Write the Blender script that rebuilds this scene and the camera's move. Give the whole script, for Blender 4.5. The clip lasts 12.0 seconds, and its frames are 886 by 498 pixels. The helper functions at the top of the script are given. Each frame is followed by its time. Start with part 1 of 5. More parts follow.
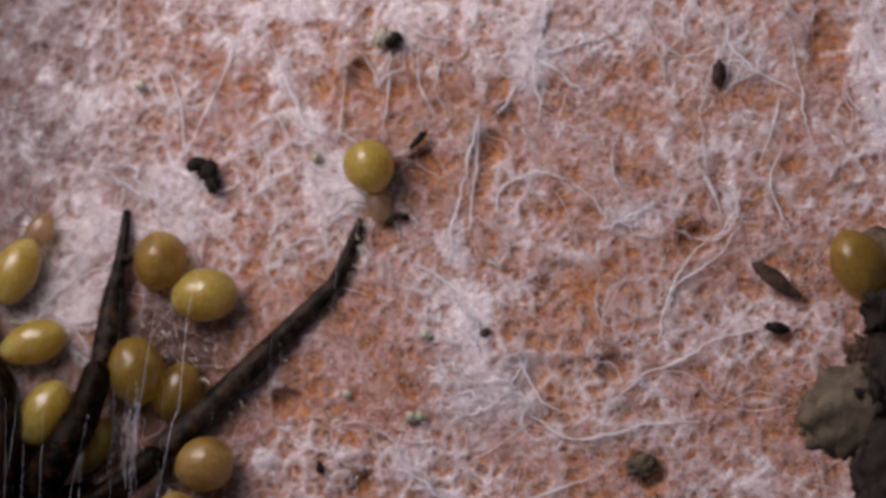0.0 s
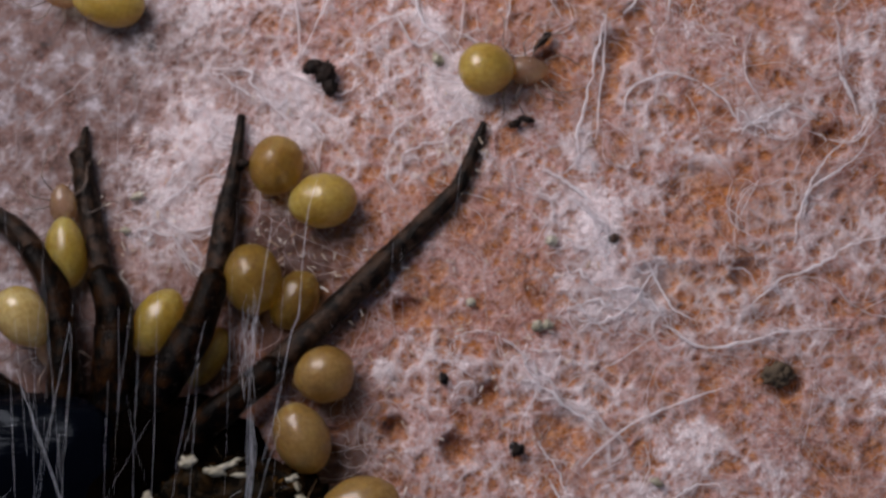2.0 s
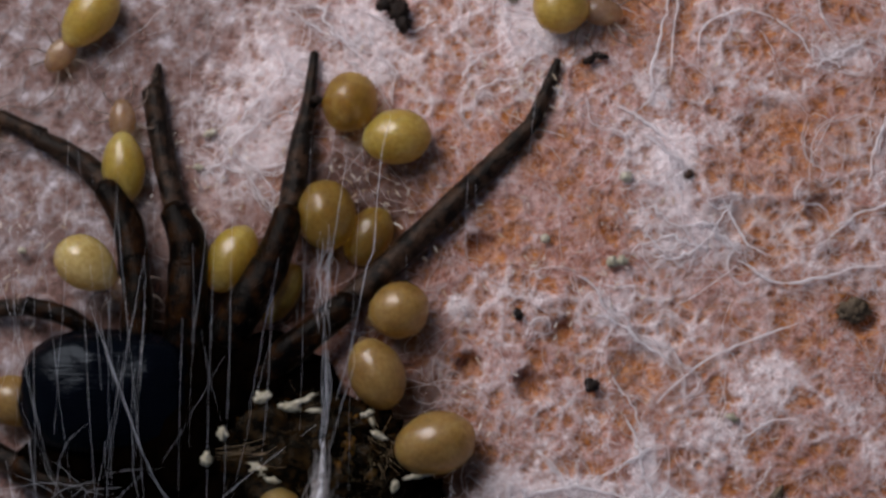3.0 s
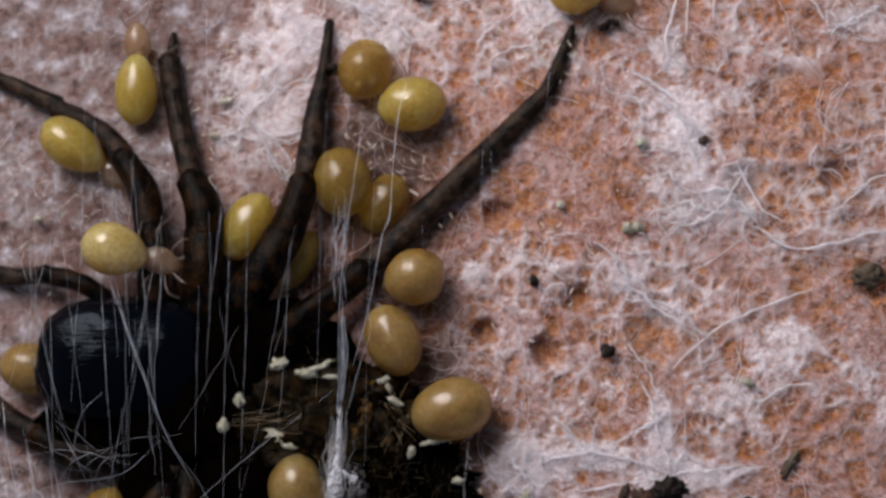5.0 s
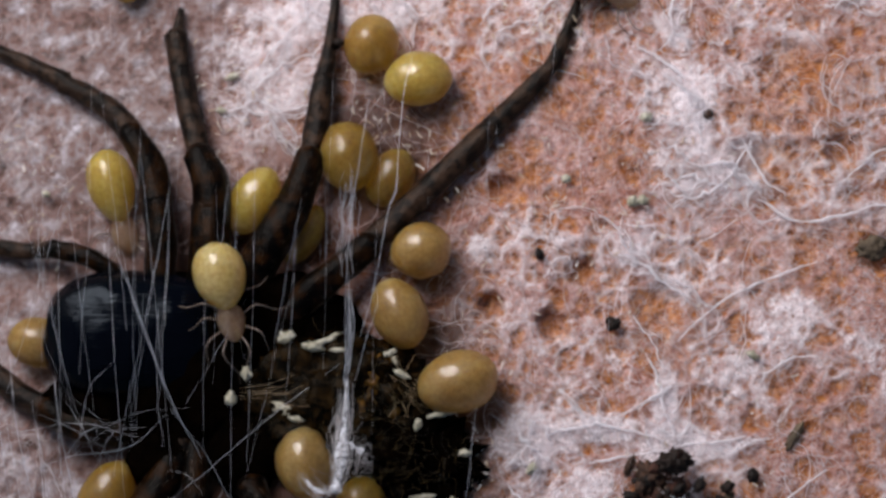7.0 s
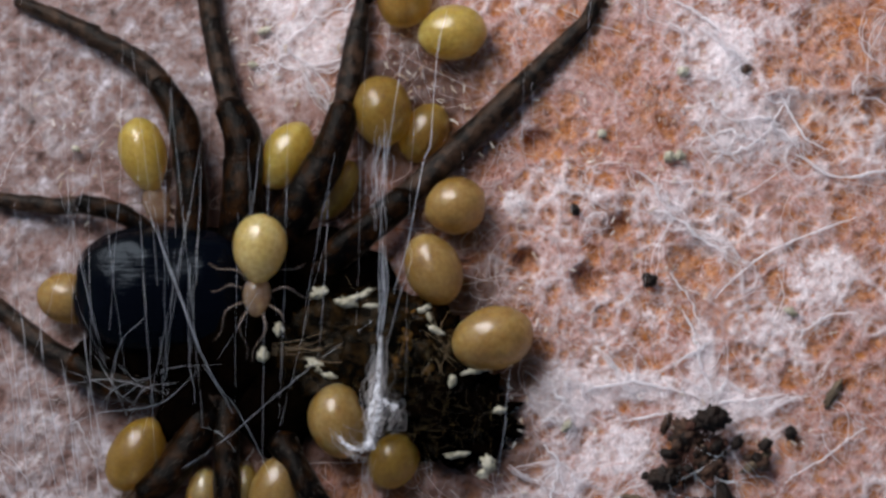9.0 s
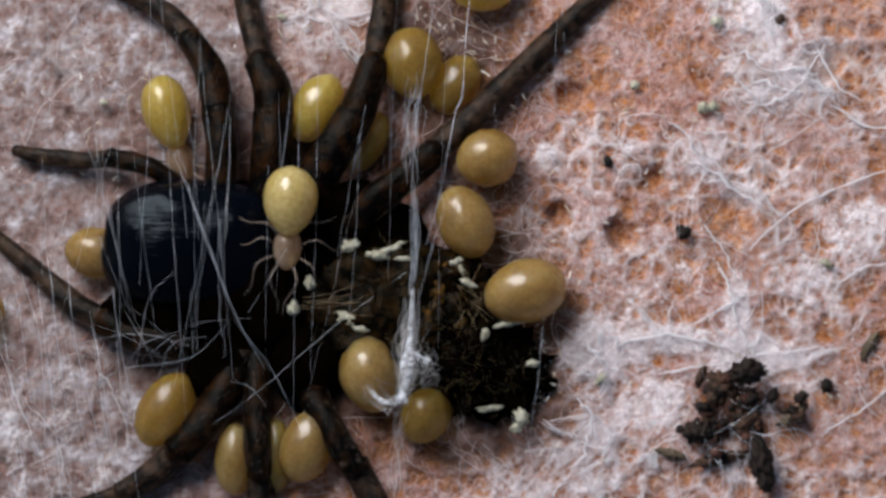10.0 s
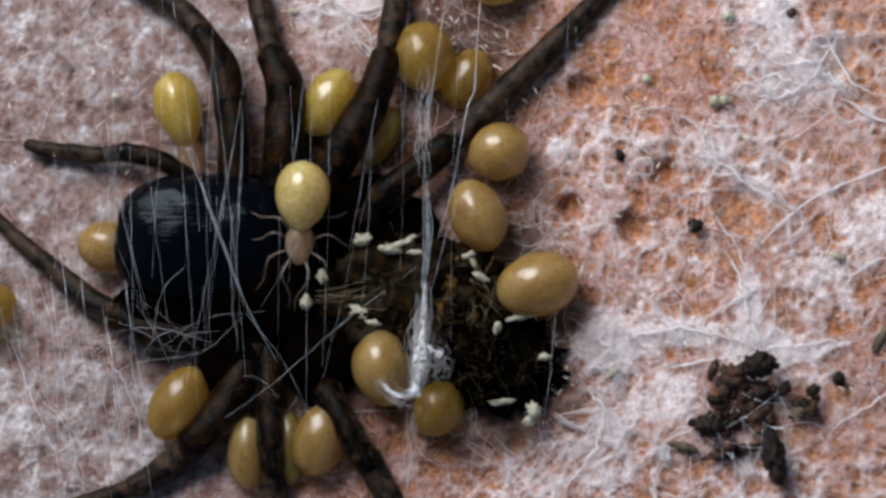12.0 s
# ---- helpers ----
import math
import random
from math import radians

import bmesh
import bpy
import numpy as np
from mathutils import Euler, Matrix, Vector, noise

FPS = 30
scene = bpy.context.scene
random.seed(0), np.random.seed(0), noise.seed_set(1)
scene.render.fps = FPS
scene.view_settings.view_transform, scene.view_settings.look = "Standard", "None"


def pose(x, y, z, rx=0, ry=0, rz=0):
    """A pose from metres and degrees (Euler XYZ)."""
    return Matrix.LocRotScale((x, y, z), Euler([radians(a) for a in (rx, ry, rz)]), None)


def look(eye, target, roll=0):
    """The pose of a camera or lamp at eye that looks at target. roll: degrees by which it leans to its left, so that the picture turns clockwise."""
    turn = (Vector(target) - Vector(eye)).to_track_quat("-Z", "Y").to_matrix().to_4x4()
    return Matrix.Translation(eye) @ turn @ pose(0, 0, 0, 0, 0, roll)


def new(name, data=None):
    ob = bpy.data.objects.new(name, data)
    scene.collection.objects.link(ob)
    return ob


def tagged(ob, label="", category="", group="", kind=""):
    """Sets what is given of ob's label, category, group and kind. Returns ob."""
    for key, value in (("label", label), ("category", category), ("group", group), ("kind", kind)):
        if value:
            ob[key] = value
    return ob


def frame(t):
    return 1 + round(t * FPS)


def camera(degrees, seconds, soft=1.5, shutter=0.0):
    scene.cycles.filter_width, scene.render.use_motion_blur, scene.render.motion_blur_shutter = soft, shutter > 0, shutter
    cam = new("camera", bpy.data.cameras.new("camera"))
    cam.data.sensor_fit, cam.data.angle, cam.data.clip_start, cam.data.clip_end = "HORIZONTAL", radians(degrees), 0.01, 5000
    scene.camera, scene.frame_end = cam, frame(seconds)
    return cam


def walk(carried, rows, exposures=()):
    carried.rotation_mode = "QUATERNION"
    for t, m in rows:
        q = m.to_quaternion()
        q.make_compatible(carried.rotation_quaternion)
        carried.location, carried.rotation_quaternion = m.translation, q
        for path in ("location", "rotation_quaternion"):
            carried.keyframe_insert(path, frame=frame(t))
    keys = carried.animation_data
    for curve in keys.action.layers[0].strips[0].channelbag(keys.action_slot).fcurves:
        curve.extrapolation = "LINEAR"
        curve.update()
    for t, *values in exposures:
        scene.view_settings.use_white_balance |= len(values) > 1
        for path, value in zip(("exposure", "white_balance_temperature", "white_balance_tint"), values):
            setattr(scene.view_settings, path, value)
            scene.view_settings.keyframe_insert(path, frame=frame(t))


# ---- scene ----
# A dead spider and her spiderlings on a silk-covered sponge, seen by a macro lens from above.
# Plan: hundredths of a millimetre, x to the east, y to the south, drawn as it looks from the last eye.
cam = camera(14.0, 12.0, soft=3.0)
cam.data.dof.use_dof, cam.data.dof.focus_distance, cam.data.dof.aperture_fstop = True, 0.0628, 140.0
EYE = 0.06276
ROWS = [
    (0.0, 0.00526, 0.00560, 0.06563, 0.379),
    (0.5, 0.00507, 0.00525, 0.06499, 0.293),
    (1.0, 0.00464, 0.00490, 0.06433, 0.269),
    (1.5, 0.00360, 0.00435, 0.06379, 0.314),
    (2.0, 0.00304, 0.00389, 0.06353, 0.281),
    (2.5, 0.00239, 0.00333, 0.06344, 0.211),
    (3.0, 0.00174, 0.00276, 0.06348, 0.304),
    (3.5, 0.00139, 0.00234, 0.06350, 0.284),
    (5.5, 0.00148, 0.00214, 0.06375, 0.144),
    (6.0, 0.00145, 0.00206, 0.06395, 0.172),
    (6.5, 0.00141, 0.00192, 0.06380, 0.142),
    (7.0, 0.00136, 0.00171, 0.06391, 0.071),
    (8.8, 0.00099, 0.00111, 0.06356, 0.246),
    (9.0, 0.00076, 0.00093, 0.06323, 0.199),
    (9.5, 0.00031, 0.00042, 0.06282, 0.099),
    (10.0, 0.00021, 0.00011, 0.06268, 0.059),
    (10.5, 0.00024, 0.00009, 0.06289, 0.002),
    (11.0, 0.00007, 0.00002, 0.06280, -0.050),
    (11.5, 0.0, 0.0, 0.06276, 0.0),
    (12.0, 0.0, 0.0, 0.06276, 0.0),
]
walk(cam, [(t, pose(x, y, z, 0, 0, turn)) for t, x, y, z, turn in ROWS],
     [(0.0, -0.7, 6650, 15), (1.5, -0.78, 6600, 15), (3.5, -0.66, 6500, 9), (5.5, -0.32, 6450, 8), (9.0, -0.15, 6300, 5), (10.5, -0.02, 6250, 1), (12.0, 0.0, 6250, 1)])

# ---- light ----
# A pale sky and one small lamp that stands close by to the north-west.
world = bpy.data.worlds.new("world")
scene.world = world
world.use_nodes = True
wn = world.node_tree.nodes
sky = wn.new("ShaderNodeTexSky")
sky.sky_type, sky.sun_disc = "NISHITA", False
sky.sun_elevation, sky.sun_rotation = radians(32), radians(-47)
wn["Background"].inputs["Strength"].default_value = 0.062
world.node_tree.links.new(sky.outputs["Color"], wn["Background"].inputs["Color"])
lamp_data = bpy.data.lights.new("macro_lamp", "AREA")
lamp_data.shape, lamp_data.size, lamp_data.size_y = "RECTANGLE", 0.022, 0.032
lamp_data.energy, lamp_data.color = 0.0325, (1.0, 0.935, 0.95)
lamp = new("macro_lamp", lamp_data)
lamp.matrix_world = look((-0.0195, 0.0315, 0.031), (0.003, 0.004, 0))


# ---- materials ----
def material(name, rough=0.6, spec=0.4):
    m = bpy.data.materials.new(name)
    m.use_nodes = True
    b = m.node_tree.nodes["Principled BSDF"]
    b.inputs["Roughness"].default_value, b.inputs["Specular IOR Level"].default_value = rough, spec
    return m, m.node_tree.nodes, m.node_tree.links, b


def noise_node(nodes, links, scale, detail=4.0, rough=0.6):
    co, n = nodes.new("ShaderNodeTexCoord"), nodes.new("ShaderNodeTexNoise")
    n.inputs["Scale"].default_value, n.inputs["Detail"].default_value, n.inputs["Roughness"].default_value = scale, detail, rough
    links.new(co.outputs["Object"], n.inputs["Vector"])
    return n.outputs["Fac"]


def ramp(nodes, links, fac, stops):
    r = nodes.new("ShaderNodeValToRGB")
    while len(r.color_ramp.elements) < len(stops):
        r.color_ramp.elements.new(0.5)
    for e, (p, c) in zip(r.color_ramp.elements, stops):
        e.position, e.color = p, (*c, 1)
    links.new(fac, r.inputs["Fac"])
    return r.outputs["Color"]


def mix(nodes, links, fac, a, b, blend="MIX"):
    n = nodes.new("ShaderNodeMix")
    n.data_type, n.blend_type = "RGBA", blend
    for socket, v in ((n.inputs["Factor"], fac), (n.inputs["A"], a), (n.inputs["B"], b)):
        if isinstance(v, (int, float)):
            socket.default_value = v
        elif isinstance(v, tuple):
            socket.default_value = (*v, 1)
        else:
            links.new(v, socket)
    return n.outputs["Result"]


def bump(nodes, links, b, fac, distance, strength=0.6):
    n = nodes.new("ShaderNodeBump")
    n.inputs["Distance"].default_value, n.inputs["Strength"].default_value = distance, strength
    links.new(fac, n.inputs["Height"])
    links.new(n.outputs["Normal"], b.inputs["Normal"])


def mottled(name, dark, light, scale, rough=0.6, spec=0.4, relief=0.0, spread=(0.3, 0.7), tint=(1.0, 1.0, 1.0)):
    """Two tones in patches and grain."""
    m, nodes, links, b = material(name, rough, spec)
    b.inputs["Specular Tint"].default_value = (*tint, 1)
    big, fine = noise_node(nodes, links, scale), noise_node(nodes, links, scale * 5, 3.0)
    c = ramp(nodes, links, big, [(spread[0], dark), (spread[1], light)])
    grain = ramp(nodes, links, fine, [(0.3, (0.88, 0.88, 0.88)), (0.7, (1.0, 1.0, 1.0))])
    links.new(mix(nodes, links, 1.0, c, grain, "MULTIPLY"), b.inputs["Base Color"])
    if relief:
        bump(nodes, links, b, fine, relief)
    return m


def attribute(nodes, name):
    n = nodes.new("ShaderNodeAttribute")
    n.attribute_name = name
    return n.outputs["Fac"]


def contour(nodes, links, scale, width, detail=5.0):
    """Thin wavy lines, 1 on the line: where a noise crosses its middle."""
    off = math_node(nodes, links, "ABSOLUTE", math_node(nodes, links, "SUBTRACT", noise_node(nodes, links, scale, detail, 0.6), 0.5))
    n = nodes.new("ShaderNodeMapRange")
    n.interpolation_type = "SMOOTHSTEP"
    for key, v in (("From Min", 0.0), ("From Max", width), ("To Min", 1.0), ("To Max", 0.0)):
        n.inputs[key].default_value = v
    links.new(off, n.inputs["Value"])
    return n.outputs["Result"]


def ground_material():
    m, nodes, links, b = material("silk_covered_sponge", 0.75, 0.2)
    sponge = ramp(nodes, links, noise_node(nodes, links, 5200, 6.0, 0.65), [(0.3, (0.06, 0.016, 0.006)), (0.45, (0.3, 0.095, 0.024)), (0.58, (0.44, 0.17, 0.045)), (0.72, (0.5, 0.25, 0.11))])
    sponge = mix(nodes, links, math_node(nodes, links, "MULTIPLY", contour(nodes, links, 4200, 0.03), 0.7), sponge, (0.07, 0.024, 0.016))
    sponge = mix(nodes, links, math_node(nodes, links, "MULTIPLY", contour(nodes, links, 7600, 0.035), 0.55), sponge, (0.6, 0.34, 0.24))
    pink = ramp(nodes, links, noise_node(nodes, links, 6000, 4.0, 0.6), [(0.32, (0.192, 0.0629, 0.037)), (0.43, (0.34, 0.148, 0.107)), (0.54, (0.444, 0.244, 0.207)), (0.68, (0.562, 0.4, 0.37))])
    pink = mix(nodes, links, math_node(nodes, links, "MULTIPLY", contour(nodes, links, 5200, 0.03), 0.55), pink, (0.16, 0.05, 0.03))
    pink = mix(nodes, links, math_node(nodes, links, "MULTIPLY", contour(nodes, links, 7000, 0.04), 0.55), pink, (0.82, 0.58, 0.55))
    c = mix(nodes, links, attribute(nodes, "silk"), sponge, pink)
    grime = ramp(nodes, links, noise_node(nodes, links, 1300, 7.0, 0.75), [(0.34, (0.55, 0.47, 0.43)), (0.5, (1.0, 1.0, 1.0))])
    c = mix(nodes, links, 0.5, c, grime, "MULTIPLY")
    fluff = ramp(nodes, links, noise_node(nodes, links, 7000, 4.0, 0.6), [(0.32, (0.55, 0.4, 0.39)), (0.5, (0.9, 0.85, 0.87)), (0.6, (0.97, 0.95, 0.97))])
    dull = ramp(nodes, links, noise_node(nodes, links, 2600, 7.0, 0.7), [(0.3, (0.02, 0.011, 0.007)), (0.4, (0.085, 0.045, 0.036)), (0.47, (0.18, 0.105, 0.092)), (0.53, (0.2, 0.155, 0.15)), (0.61, (0.34, 0.3, 0.32)), (0.7, (0.6, 0.57, 0.62))])
    c = mix(nodes, links, attribute(nodes, "worn"), c, dull)
    c = mix(nodes, links, attribute(nodes, "white"), c, fluff)
    # Brown stain round the body, with the shade between its legs painted in.
    c = mix(nodes, links, attribute(nodes, "stain_shade"), c, (0.05, 0.02, 0.012))
    links.new(c, b.inputs["Base Color"])
    bump(nodes, links, b, noise_node(nodes, links, 12000, 4.0, 0.6), 0.00003, 0.3)
    return m


def shine_through(nodes, links, b, colour, share):
    """Lets light pass from behind, as thin silk does."""
    out = nodes["Material Output"]
    t, m = nodes.new("ShaderNodeBsdfTranslucent"), nodes.new("ShaderNodeMixShader")
    m.inputs["Fac"].default_value = share
    if isinstance(colour, tuple):
        t.inputs["Color"].default_value = (*colour, 1)
    else:
        links.new(colour, t.inputs["Color"])
    links.new(b.outputs["BSDF"], m.inputs[1])
    links.new(t.outputs["BSDF"], m.inputs[2])
    return out, m, t


def fibre_material(name, low, high, rough=0.45, clear=0.0, silk=False):
    """Silk: each fibre has its own tone; clear lets some of what lies behind show."""
    m, nodes, links, b = material(name, rough, 0.5)
    g = nodes.new("ShaderNodeNewGeometry")
    c = ramp(nodes, links, g.outputs["Random Per Island"], [(0.0, low), (1.0, high)])
    links.new(c, b.inputs["Base Color"])
    if silk:
        out, blend, _ = shine_through(nodes, links, b, c, 0.45)
        air, top = nodes.new("ShaderNodeBsdfTransparent"), nodes.new("ShaderNodeMixShader")
        top.inputs["Fac"].default_value = 1.0 - clear
        links.new(air.outputs["BSDF"], top.inputs[1])
        links.new(blend.outputs["Shader"], top.inputs[2])
        links.new(top.outputs["Shader"], out.inputs["Surface"])
    else:
        b.inputs["Alpha"].default_value = 1.0 - clear
    return m


def math_node(nodes, links, op, a, c=None):
    n = nodes.new("ShaderNodeMath")
    n.operation = op
    for socket, v in zip(n.inputs, (a, c)):
        if isinstance(v, (int, float)):
            socket.default_value = v
        elif v is not None:
            links.new(v, socket)
    return n.outputs["Value"]


def sheer(nodes, links, b, alpha, colour):
    out, blend, _ = shine_through(nodes, links, b, colour, 0.15)
    air, top = nodes.new("ShaderNodeBsdfTransparent"), nodes.new("ShaderNodeMixShader")
    links.new(alpha, top.inputs["Fac"])
    links.new(air.outputs["BSDF"], top.inputs[1])
    links.new(blend.outputs["Shader"], top.inputs[2])
    links.new(top.outputs["Shader"], out.inputs["Surface"])


def veil_material():
    """Thin sheet of silk: filaments along the contours of noise, matted where the silk is thick."""
    m, nodes, links, b = material("silk_veil", 0.7, 0.2)
    tone = (0.97, 0.89, 0.91)
    b.inputs["Base Color"].default_value = (*tone, 1)
    total = None
    for scale, width, weight, detail in ((900, 0.008, 0.9, 7.0), (2000, 0.012, 0.9, 6.0), (4800, 0.022, 0.7, 4.0)):
        line = math_node(nodes, links, "MULTIPLY", contour(nodes, links, scale, width, detail), weight)
        total = line if total is None else math_node(nodes, links, "MAXIMUM", total, line)
    patch = ramp(nodes, links, noise_node(nodes, links, 700, 5.0, 0.6), [(0.38, (0.15, 0.15, 0.15)), (0.62, (1.0, 1.0, 1.0))])
    fine = ramp(nodes, links, noise_node(nodes, links, 8000, 6.0, 0.7), [(0.36, (0.0, 0.0, 0.0)), (0.6, (1.0, 1.0, 1.0))])
    white = attribute(nodes, "white")
    thin = math_node(nodes, links, "MULTIPLY", math_node(nodes, links, "MULTIPLY", total, patch), math_node(nodes, links, "ADD", white, 0.85))
    haze = math_node(nodes, links, "MULTIPLY", math_node(nodes, links, "MULTIPLY", white, fine), 0.75)
    alpha = math_node(nodes, links, "MINIMUM", math_node(nodes, links, "ADD", thin, haze), 0.92)
    sheer(nodes, links, b, math_node(nodes, links, "MULTIPLY", alpha, attribute(nodes, "cover")), tone)
    return m


def gauze_material():
    """The finest silk, too fine to show its threads: soft milky patches with torn edges."""
    m, nodes, links, b = material("silk_gauze", 0.8, 0.1)
    tone = (0.97, 0.9, 0.91)
    b.inputs["Base Color"].default_value = (*tone, 1)
    patch = ramp(nodes, links, noise_node(nodes, links, 1100, 6.0, 0.62), [(0.47, (0.0, 0.0, 0.0)), (0.66, (1.0, 1.0, 1.0))])
    tear = ramp(nodes, links, noise_node(nodes, links, 5000, 5.0, 0.65), [(0.35, (0.35, 0.35, 0.35)), (0.6, (1.0, 1.0, 1.0))])
    a = math_node(nodes, links, "MULTIPLY", math_node(nodes, links, "MULTIPLY", patch, tear), math_node(nodes, links, "ADD", math_node(nodes, links, "MULTIPLY", attribute(nodes, "white"), 0.35), 0.14))
    sheer(nodes, links, b, math_node(nodes, links, "MULTIPLY", math_node(nodes, links, "MINIMUM", a, 0.8), attribute(nodes, "cover")), tone)
    return m


GAUZE = gauze_material()
VEIL = veil_material()
GROUND = ground_material()
PINK_SILK = fibre_material("pink_silk", (0.66, 0.26, 0.17), (0.9, 0.6, 0.52), 0.55, 0.5, True)
RIM_SILK = fibre_material("rim_silk", (0.85, 0.5, 0.4), (0.97, 0.86, 0.84), 0.5, 0.5, True)
WHITE_SILK = fibre_material("white_silk", (0.9, 0.72, 0.69), (0.98, 0.95, 0.97), 0.5, 0.5, True)
THREAD = fibre_material("silk_thread", (0.78, 0.86, 0.99), (0.98, 0.98, 1.0), 0.32, 0.1, True)
THREAD.node_tree.nodes["Principled BSDF"].inputs["Metallic"].default_value = 0.5
STRAND = fibre_material("silk_strand", (0.96, 0.9, 0.91), (0.99, 0.97, 0.98), 0.5, 0.6, True)
CORE = fibre_material("silk_core", (0.95, 0.9, 0.92), (0.99, 0.98, 1.0), 0.5, 0.12, True)
FLUFFY = fibre_material("silk_fluff", (0.95, 0.86, 0.86), (0.99, 0.96, 0.97), 0.5, 0.5, True)


def striated_chitin():
    """Glossy black, with fine ridges that break up its shine."""
    m, nodes, links, b = material("black_chitin", 0.1, 0.075)
    # The bluish base and specular tint stand in for reflected blue sky.
    b.inputs["Base Color"].default_value, b.inputs["Specular Tint"].default_value = (0.001, 0.0014, 0.003, 1), (0.75, 0.88, 1.0, 1)
    co, stretch, n = nodes.new("ShaderNodeTexCoord"), nodes.new("ShaderNodeMapping"), nodes.new("ShaderNodeTexNoise")
    stretch.inputs["Scale"].default_value, stretch.inputs["Rotation"].default_value = (0.16, 1.0, 0.6), (0, 0, radians(12))
    n.inputs["Scale"].default_value, n.inputs["Detail"].default_value = 17000, 3.0
    links.new(co.outputs["Object"], stretch.inputs["Vector"])
    links.new(stretch.outputs["Vector"], n.inputs["Vector"])
    bump(nodes, links, b, n.outputs["Fac"], 0.00003, 0.45)
    return m


BLACK = striated_chitin()
SOOT = mottled("dull_black_chitin", (0.0003, 0.0003, 0.0003), (0.0025, 0.0014, 0.0008), 2600, 0.6, 0.0, 0.00004)
LEG = mottled("dark_brown_leg", (0.003, 0.0016, 0.001), (0.06, 0.033, 0.02), 4200, 0.38, 0.14, 0.00004, spread=(0.42, 0.7), tint=(1.0, 0.95, 0.9))
LEG_RED = mottled("reddish_leg", (0.0008, 0.0004, 0.0002), (0.032, 0.012, 0.0028), 3400, 0.34, 0.07, 0.00004, spread=(0.46, 0.78), tint=(1.0, 0.95, 0.9))
HUSK = mottled("shrivelled_abdomen", (0.0012, 0.0008, 0.0004), (0.024, 0.012, 0.003), 5200, 0.25, 0.06, 0.00003, spread=(0.46, 0.74), tint=(1.0, 0.85, 0.65))
AMBER_WET = mottled("wet_amber", (0.004, 0.002, 0.0008), (0.26, 0.125, 0.022), 4400, 0.22, 0.12, 0.00004, spread=(0.45, 0.75))
HAIR = fibre_material("hair", (0.006, 0.004, 0.003), (0.09, 0.06, 0.04))
GOLD_HAIR = fibre_material("brown_hair", (0.001, 0.001, 0.0006), (0.16, 0.11, 0.035))
STRAW = fibre_material("straw_hair", (0.25, 0.15, 0.07), (0.5, 0.38, 0.22))
BEIGE = mottled("beige_soil", (0.06, 0.043, 0.028), (0.19, 0.14, 0.09), 4000, 0.6, 0.25, 0.00005)


def waxy(name, dark, light, sheen=0.32, clear=0.15):
    """The abdomen of a spiderling: waxy, grainy inside, lets light through, with a wet gloss."""
    m, nodes, links, b = material(name, sheen, 0.5)
    co, stretch, n = nodes.new("ShaderNodeTexCoord"), nodes.new("ShaderNodeMapping"), nodes.new("ShaderNodeTexNoise")
    stretch.inputs["Scale"].default_value = (0.45, 1.0, 1.0)
    n.inputs["Scale"].default_value, n.inputs["Detail"].default_value = 2000, 6.0
    links.new(co.outputs["Object"], stretch.inputs["Vector"])
    links.new(stretch.outputs["Vector"], n.inputs["Vector"])
    c = ramp(nodes, links, n.outputs["Fac"], [(0.34, dark), (0.64, light)])
    grain = ramp(nodes, links, noise_node(nodes, links, 13000, 4.0), [(0.36, (0.8, 0.76, 0.68)), (0.6, (1.0, 1.0, 1.0))])
    c = mix(nodes, links, 1.0, c, grain, "MULTIPLY")
    links.new(c, b.inputs["Base Color"])
    b.inputs["Subsurface Weight"].default_value, b.inputs["Subsurface Scale"].default_value = 1.0, 0.0016
    b.inputs["Subsurface Radius"].default_value = (1.0, 0.8, 0.45)
    b.inputs["Coat Weight"].default_value, b.inputs["Coat Roughness"].default_value = 1.0, 0.14
    bump(nodes, links, b, noise_node(nodes, links, 6000, 4.0), 0.000025, 0.6)
    out, blend, _ = shine_through(nodes, links, b, c, 0.25)
    air, top = nodes.new("ShaderNodeBsdfTransparent"), nodes.new("ShaderNodeMixShader")
    air.inputs["Color"].default_value, top.inputs["Fac"].default_value = (1.0, 0.9, 0.62, 1), 1.0 - clear
    links.new(air.outputs["BSDF"], top.inputs[1])
    links.new(blend.outputs["Shader"], top.inputs[2])
    links.new(top.outputs["Shader"], out.inputs["Surface"])
    return m


BODY = waxy("waxy_yellow_skin", (0.44, 0.31, 0.05), (0.65, 0.49, 0.16))
BODY_PALE = waxy("pale_waxy_skin", (0.5, 0.37, 0.13), (0.7, 0.56, 0.28), 0.26, 0.1)
BODY_DEEP = waxy("amber_skin", (0.29, 0.17, 0.02), (0.44, 0.29, 0.06), 0.36, 0.4)
BODY_DULL = waxy("dull_tan_skin", (0.3, 0.18, 0.045), (0.5, 0.34, 0.13), 0.36, 0.22)
HEAD = waxy("rosy_head", (0.3, 0.16, 0.1), (0.52, 0.34, 0.25), 0.25, 0.4)
PALE = fibre_material("pale_translucent_leg", (0.15, 0.11, 0.085), (0.32, 0.25, 0.21), 0.2, 0.55)
FLECK = fibre_material("cast_skin", (0.5, 0.36, 0.22), (0.92, 0.88, 0.8), 0.15, 0.1)
DIRT = mottled("dark_soil", (0.003, 0.002, 0.0016), (0.03, 0.016, 0.01), 7000, 0.5, 0.25, 0.00005)
TAN_DIRT = mottled("brown_soil", (0.01, 0.006, 0.004), (0.12, 0.06, 0.036), 6000, 0.55, 0.25, 0.00005)
RED_DIRT = mottled("reddish_soil", (0.02, 0.008, 0.005), (0.16, 0.07, 0.05), 7000, 0.6, 0.2, 0.00005)
